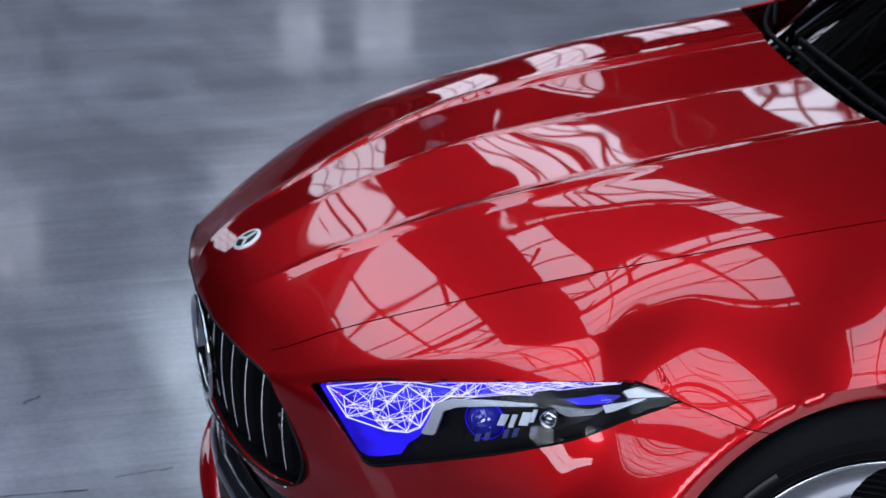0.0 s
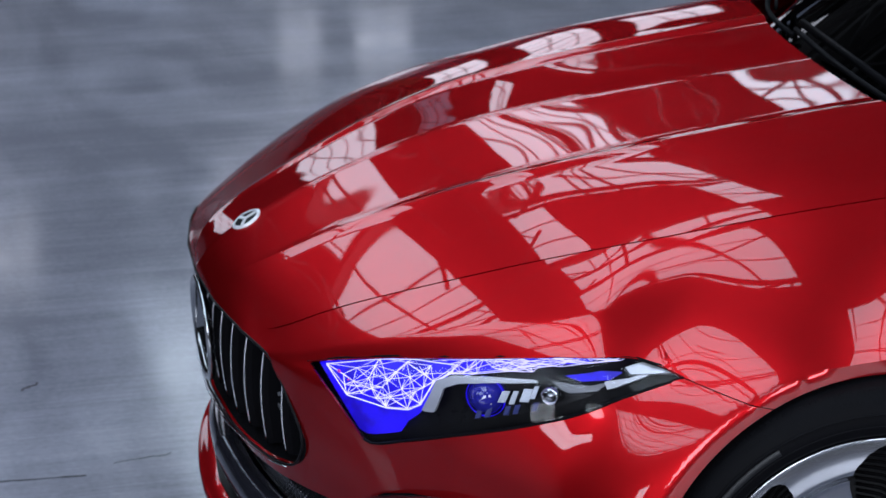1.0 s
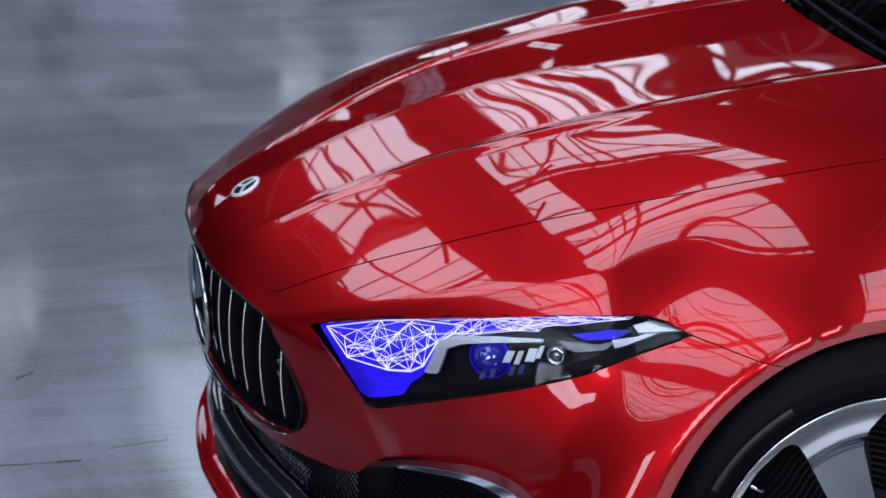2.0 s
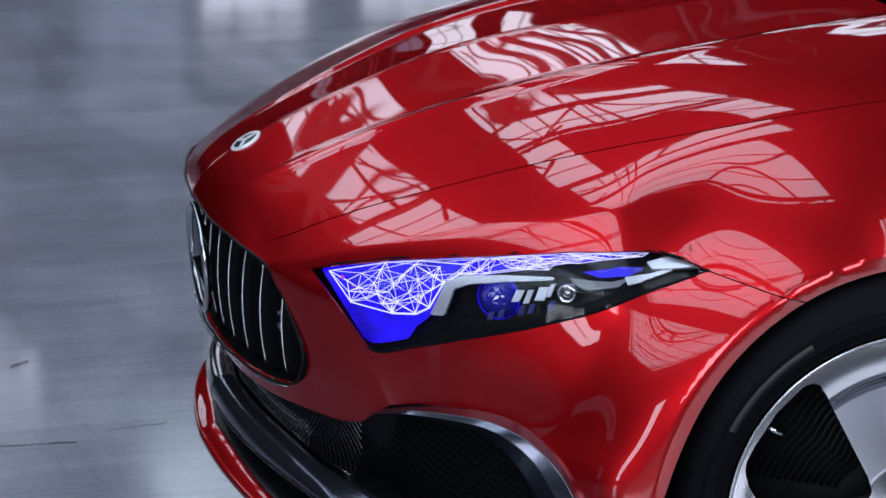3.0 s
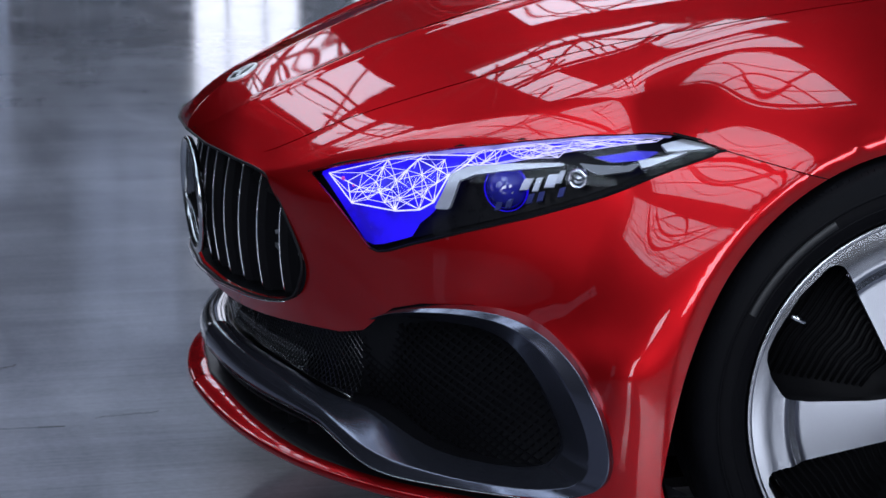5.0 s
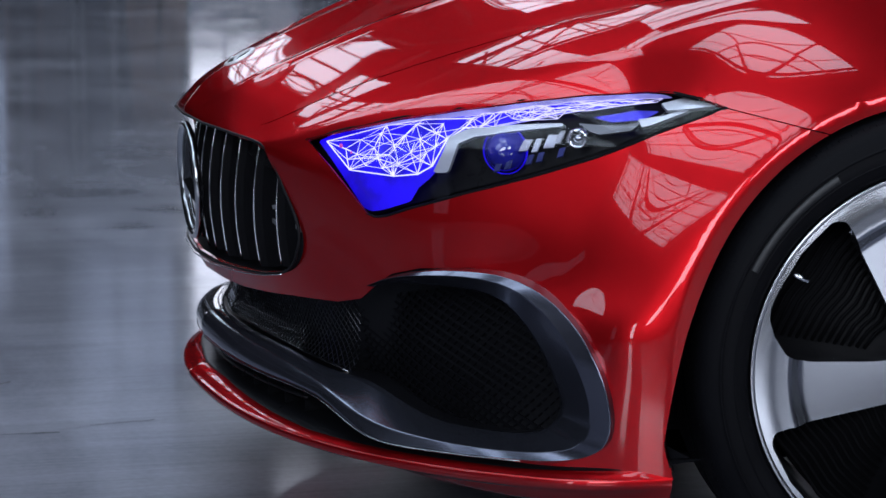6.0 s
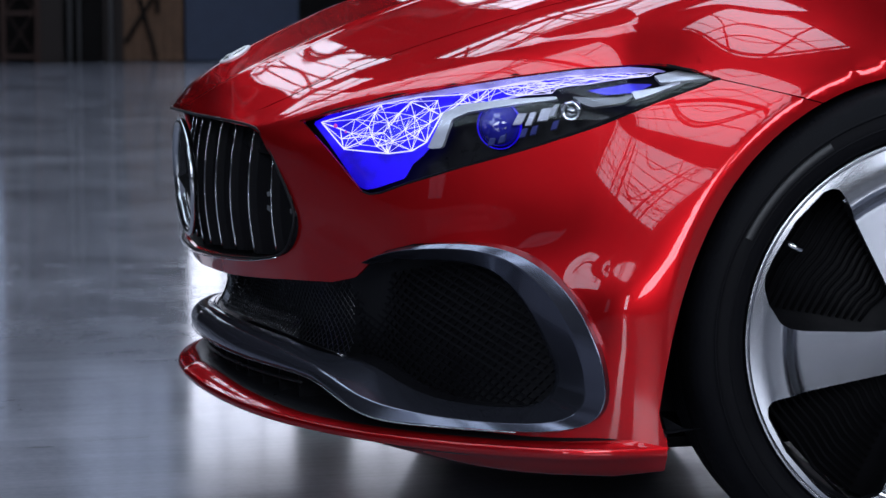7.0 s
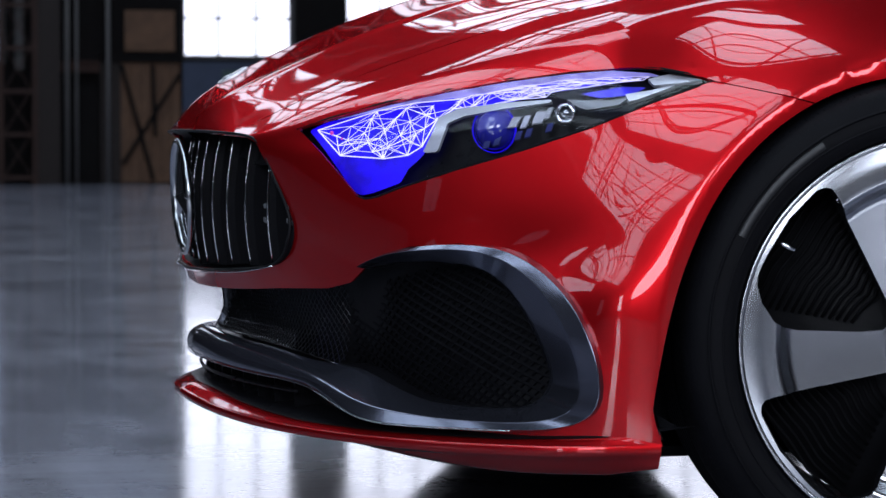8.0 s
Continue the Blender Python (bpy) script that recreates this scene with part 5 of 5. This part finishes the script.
# ---- headlights ----
def headlight(ob):
    lamp = thing_part("headlight", ob, "slim headlight with a glowing blue light guide")
    hole = outline(HEADLIGHT)

    def inside(pts, inset):
        return [side_point(x, z, inset) for x, z in pts]

    def patch(test, inset, xr, zr, nx=110, nz=40):
        P = np.array([[side_point(x, z, inset) for z in np.linspace(*zr, nz)] for x in np.linspace(*xr, nx)])
        bm = grid_mesh(P)
        clip(bm, test)
        bm.normal_update()
        if sum(f.normal.y for f in bm.faces) > 0:
            bmesh.ops.reverse_faces(bm, faces=bm.faces)
        return bm

    def within(poly, grow=0.0):
        d = outline(poly)
        return lambda c: grow - d(c.x, c.z)

    cover = part("lens_cover", patch(within(HEADLIGHT, -0.001), 0.002, (-.78, -.268), (.51, .705)), LENS, lamp, "clear lens cover")
    cover.visible_shadow = False
    part("seal", tube([side_point(x, z, 0.004) for x, z in HEADLIGHT], 0.0030, 6, closed=True), SLAT_BLACK, lamp, "black seal round the lens")
    part("housing", patch(within(HEADLIGHT, 0.004), 0.062, (-.785, -.265), (.505, .71)), SATIN_BLACK, lamp, "black lamp housing")
    # blue light guide: the inner corner and a strip along the top
    part("blue_panel", patch(within(BLUE_CORNER), 0.030, (-.775, -.575), (.51, .67), 64, 48), BLUE_GLOW, lamp, "glowing blue corner panel")
    part("blue_strip", patch(within(BLUE_STRIP), 0.050, (-.72, -.30), (.60, .70), 90, 24), BLUE_GLOW, lamp, "glowing blue strip")
    part("blue_wedge", patch(within(BLUE_WEDGE), 0.030, (-.44, -.345), (.65, .68), 40, 16), BLUE_GLOW, lamp, "small glowing blue wedge")
    part("light_guide", patch(within(GUIDE), 0.044, (-.745, -.315), (.62, .70), 100, 40), GUIDE_GLOW, lamp, "pale glowing strip along the top edge")
    # lattice of bright lines over it
    rng = random.Random(5)
    field, band = outline(LATTICE[:-1]), outline(LATTICE_BAND)
    nodes = [(x, z, 0) for x, z in LATTICE[:-1]]
    for _ in range(400):
        x, z = rng.uniform(-.745, -.575), rng.uniform(.545, .655)
        if field(x, z) < -0.004 and all(math.hypot(x - a, z - b) > 0.0125 for a, b, _ in nodes):
            nodes.append((x, z, 0))
    for _ in range(900):
        x, z = rng.uniform(-.64, -.33), rng.uniform(.62, .70)
        if band(x, z) < 0 and all(math.hypot(x - a, z - b) > 0.0095 for a, b, _ in nodes):
            nodes.append((x, z, 1))
    pts = [side_point(x, z, (0.041 if upper else 0.026) + 0.004 * rng.random()) for x, z, upper in nodes]
    seen_pairs = set()
    bm = bmesh.new()
    for i, p in enumerate(pts):
        order = sorted(range(len(pts)), key=lambda j: (pts[j] - p).length)
        for j in order[1:4] + rng.sample(order[4:18], 3):
            if (min(i, j), max(i, j)) in seen_pairs or (pts[j] - p).length > 0.075:
                continue
            seen_pairs.add((min(i, j), max(i, j)))
            add_tube(bm, (p, pts[j]), 0.00048, 4)
    part("light_lattice", bm, WHITE_GLOW, lamp, "fine web of glowing white lines", smooth=False)["kind"] = "stuff"
    bm = bmesh.new()
    add_tube(bm, [side_point(x, z, 0.024) for x, z in LATTICE], 0.0010, 4)
    part("lattice_frame", bm, WHITE_GLOW, lamp, smooth=False)
    # two small magenta points beside the lattice
    for x, z, r in ((-.733, .611, 0.0030), (-.722, .603, 0.0018)):
        bm = lathe([(0.0003, -0.4 * r), (0.7 * r, -0.3 * r), (r, 0.2 * r), (0.0003, 0.3 * r)], 16)
        bm.transform(Matrix.Translation(side_point(x, z, 0.022)) @ Matrix.Rotation(radians(-38), 4, "Z"))
        part("marker_light", bm, PINK_GLOW, lamp, "tiny magenta marker light")
    # silver bracket between lattice and projector
    for name, poly, depth, mat in (("bracket", BRACKET, 0.022, GREY_PLASTIC), ("rear_fin", REAR_FIN, 0.026, DARK_FIN), ("tip_fin", TIP_FIN, 0.018, GREY_PLASTIC), ("tip_plate", TIP_PLATE, 0.012, GREY_PLASTIC)):
        o = part(name, patch(within(poly), depth, (min(p[0] for p in poly) - .01, max(p[0] for p in poly) + .01), (min(p[1] for p in poly) - .01, max(p[1] for p in poly) + .01), 50, 40), mat, lamp, "satin silver lamp fin")
        thicken(o, 0.006)
    # projector lens and ring lamp
    c = side_point(-.541, .6155, 0.040)
    face = Matrix.Translation(c) @ Matrix.Rotation(radians(-38), 4, "Z")
    bm = lathe([(0.0004, -0.022), (0.012, -0.019), (0.022, -0.011), (0.029, 0.002), (0.029, 0.02), (0.0004, 0.02)], 48)
    bm.transform(face)
    part("projector_lens", bm, PROJECTOR, lamp, "deep blue projector lens")
    bm = lathe([(0.0310, 0.004), (0.0314, 0.001), (0.0320, 0.001), (0.0326, 0.006), (0.0310, 0.004)], 48)
    bm.transform(face)
    part("projector_ring", bm, BLUE_GLOW, lamp, "thin blue halo")
    c = side_point(-.4575, .6372, 0.020)
    face = Matrix.Translation(c) @ Matrix.Rotation(radians(-32), 4, "Z")
    bm = lathe([(0.0085, 0.004), (0.0092, -0.004), (0.012, -0.006), (0.0142, -0.003), (0.0148, 0.008), (0.0085, 0.004)], 40)
    bm.transform(face)
    part("lamp_ring", bm, CHROME, lamp, "chrome ring")
    bm = lathe([(0.0003, -0.004), (0.005, -0.003), (0.0085, 0.004), (0.0003, 0.006)], 32)
    bm.transform(face)
    part("lamp_bulb", bm, SILVER, lamp)
    # louvred reflector between projector and ring lamp
    for k, (wide, lift) in enumerate(((0.006, 0.0), (0.010, 0.004), (0.007, 0.001), (0.012, 0.005), (0.006, 0.009))):
        x = -.543 + 0.0145 * k
        lo, hi = .612 + .0022 * k + lift, .628 + .0034 * k + 0.5 * lift
        quad = [side_point(x, lo, 0.020), side_point(x + wide, lo + .0012, 0.020), side_point(x + wide + 0.010, hi, 0.030), side_point(x + 0.010, hi - .001, 0.030)]
        bm = bmesh.new()
        bm.faces.new([bm.verts.new(p) for p in quad])
        thicken(part("reflector_louvre", bm, GREY_PLASTIC, lamp, "satin silver reflector louvre", smooth=False), 0.002)
    for k in (0, 1, 3, 4, 6):
        x = -.560 + 0.0125 * k
        quad = [side_point(x, .589 + .0038 * k, 0.018), side_point(x + 0.007, .591 + .0038 * k, 0.018), side_point(x + 0.013, .6035 + .0036 * k, 0.026), side_point(x + 0.006, .6015 + .0036 * k, 0.026)]
        bm = bmesh.new()
        bm.faces.new([bm.verts.new(p) for p in quad])
        thicken(part("lower_rib", bm, RIB_BLUE, lamp, "dark blue-grey rib", smooth=False), 0.002)
    return lamp


BLUE_CORNER = ((-.757, .614), (-.735, .626), (-.66, .646), (-.58, .660), (-.595, .625), (-.612, .600), (-.632, .574), (-.645, .561), (-.655, .5415), (-.688, .5265), (-.700, .5235), (-.709, .5275))
BLUE_STRIP = ((-.60, .640), (-.592, .662), (-.519, .677), (-.444, .688), (-.375, .694), (-.345, .690), (-.40, .677), (-.47, .6655), (-.56, .640))
BLUE_WEDGE = ((-.433, .664), (-.382, .6735), (-.349, .673), (-.371, .662), (-.412, .6585))
GUIDE = ((-.735, .6255), (-.66, .649), (-.592, .6665), (-.519, .6805), (-.444, .6915), (-.385, .6965), (-.335, .693), (-.320, .688), (-.37, .688), (-.444, .6825), (-.519, .671), (-.592, .6565), (-.66, .640))
LATTICE = ((-.748, .615), (-.725, .579), (-.674, .575), (-.646, .580), (-.629, .592), (-.609, .629), (-.587, .6445), (-.575, .658), (-.63, .653), (-.675, .642), (-.748, .615))
LATTICE_BAND = ((-.60, .638), (-.575, .640), (-.495, .655), (-.40, .674), (-.345, .682), (-.335, .690), (-.40, .692), (-.50, .678), (-.60, .658))
BRACKET = ((-.6295, .583), (-.612, .585), (-.598, .624), (-.578, .634), (-.5326, .6435), (-.472, .6525), (-.472, .6565), (-.5318, .652), (-.583, .6445), (-.6071, .6325))
REAR_FIN = ((-.453, .6565), (-.430, .655), (-.399, .655), (-.372, .661), (-.391, .6485), (-.409, .6457), (-.431, .6423), (-.441, .646))
TIP_FIN = ((-.382, .6632), (-.3464, .669), (-.3096, .6815), (-.3204, .6735), (-.368, .656), (-.379, .6535))
TIP_PLATE = ((-.350, .684), (-.320, .6915), (-.298, .6872), (-.284, .6825), (-.312, .6785), (-.345, .6755))
near_lamp = headlight(CAR)
copy_thing(near_lamp, Matrix.Translation((0.021, 0, 0)) @ Matrix.Scale(-1, 4, (0, 1, 0)))


def stance(ob):
    """Fuller front corners, and the nose set a little askew to the floor's axes; the wheels stay where they are."""
    wheels = {p for o in ob.children if o.name.startswith("wheel") for p in (o, *o.children_recursive)}
    for me in {o.data for o in ob.children_recursive if o.type == "MESH" and o not in wheels}:
        co = np.empty(len(me.vertices) * 3, np.float32)
        me.vertices.foreach_get("co", co)
        p = co.reshape(-1, 3)
        x, w, z = p[:, 0].copy(), np.abs(p[:, 1]), p[:, 2].copy()
        back = np.clip(x + 0.80, 0, 0.85)
        fade = np.clip(1 - (x - 0.3) / 0.5, 0, 1)
        p[:, 0] += fade * (0.0077 + 0.020 * p[:, 1] + 0.014 * back * np.minimum(1, w / 0.8))
        p[:, 0] += 0.008 * np.exp(-(p[:, 1] / 0.28) ** 2) * np.clip((0.66 - z) / 0.05, 0, 1) * np.clip((z - 0.33) / 0.06, 0, 1) * (x < -0.6)
        p[:, 1] += fade * np.sign(p[:, 1]) * (np.minimum(0.026 * w, 0.0098) - 0.011 * back * w / 0.8)
        p[:, 2] += fade * np.clip(-0.003 + 0.0055 * (z - 0.25) / 0.15, -0.003, 0.0025)
        me.vertices.foreach_set("co", co)
        me.update()


stance(CAR)
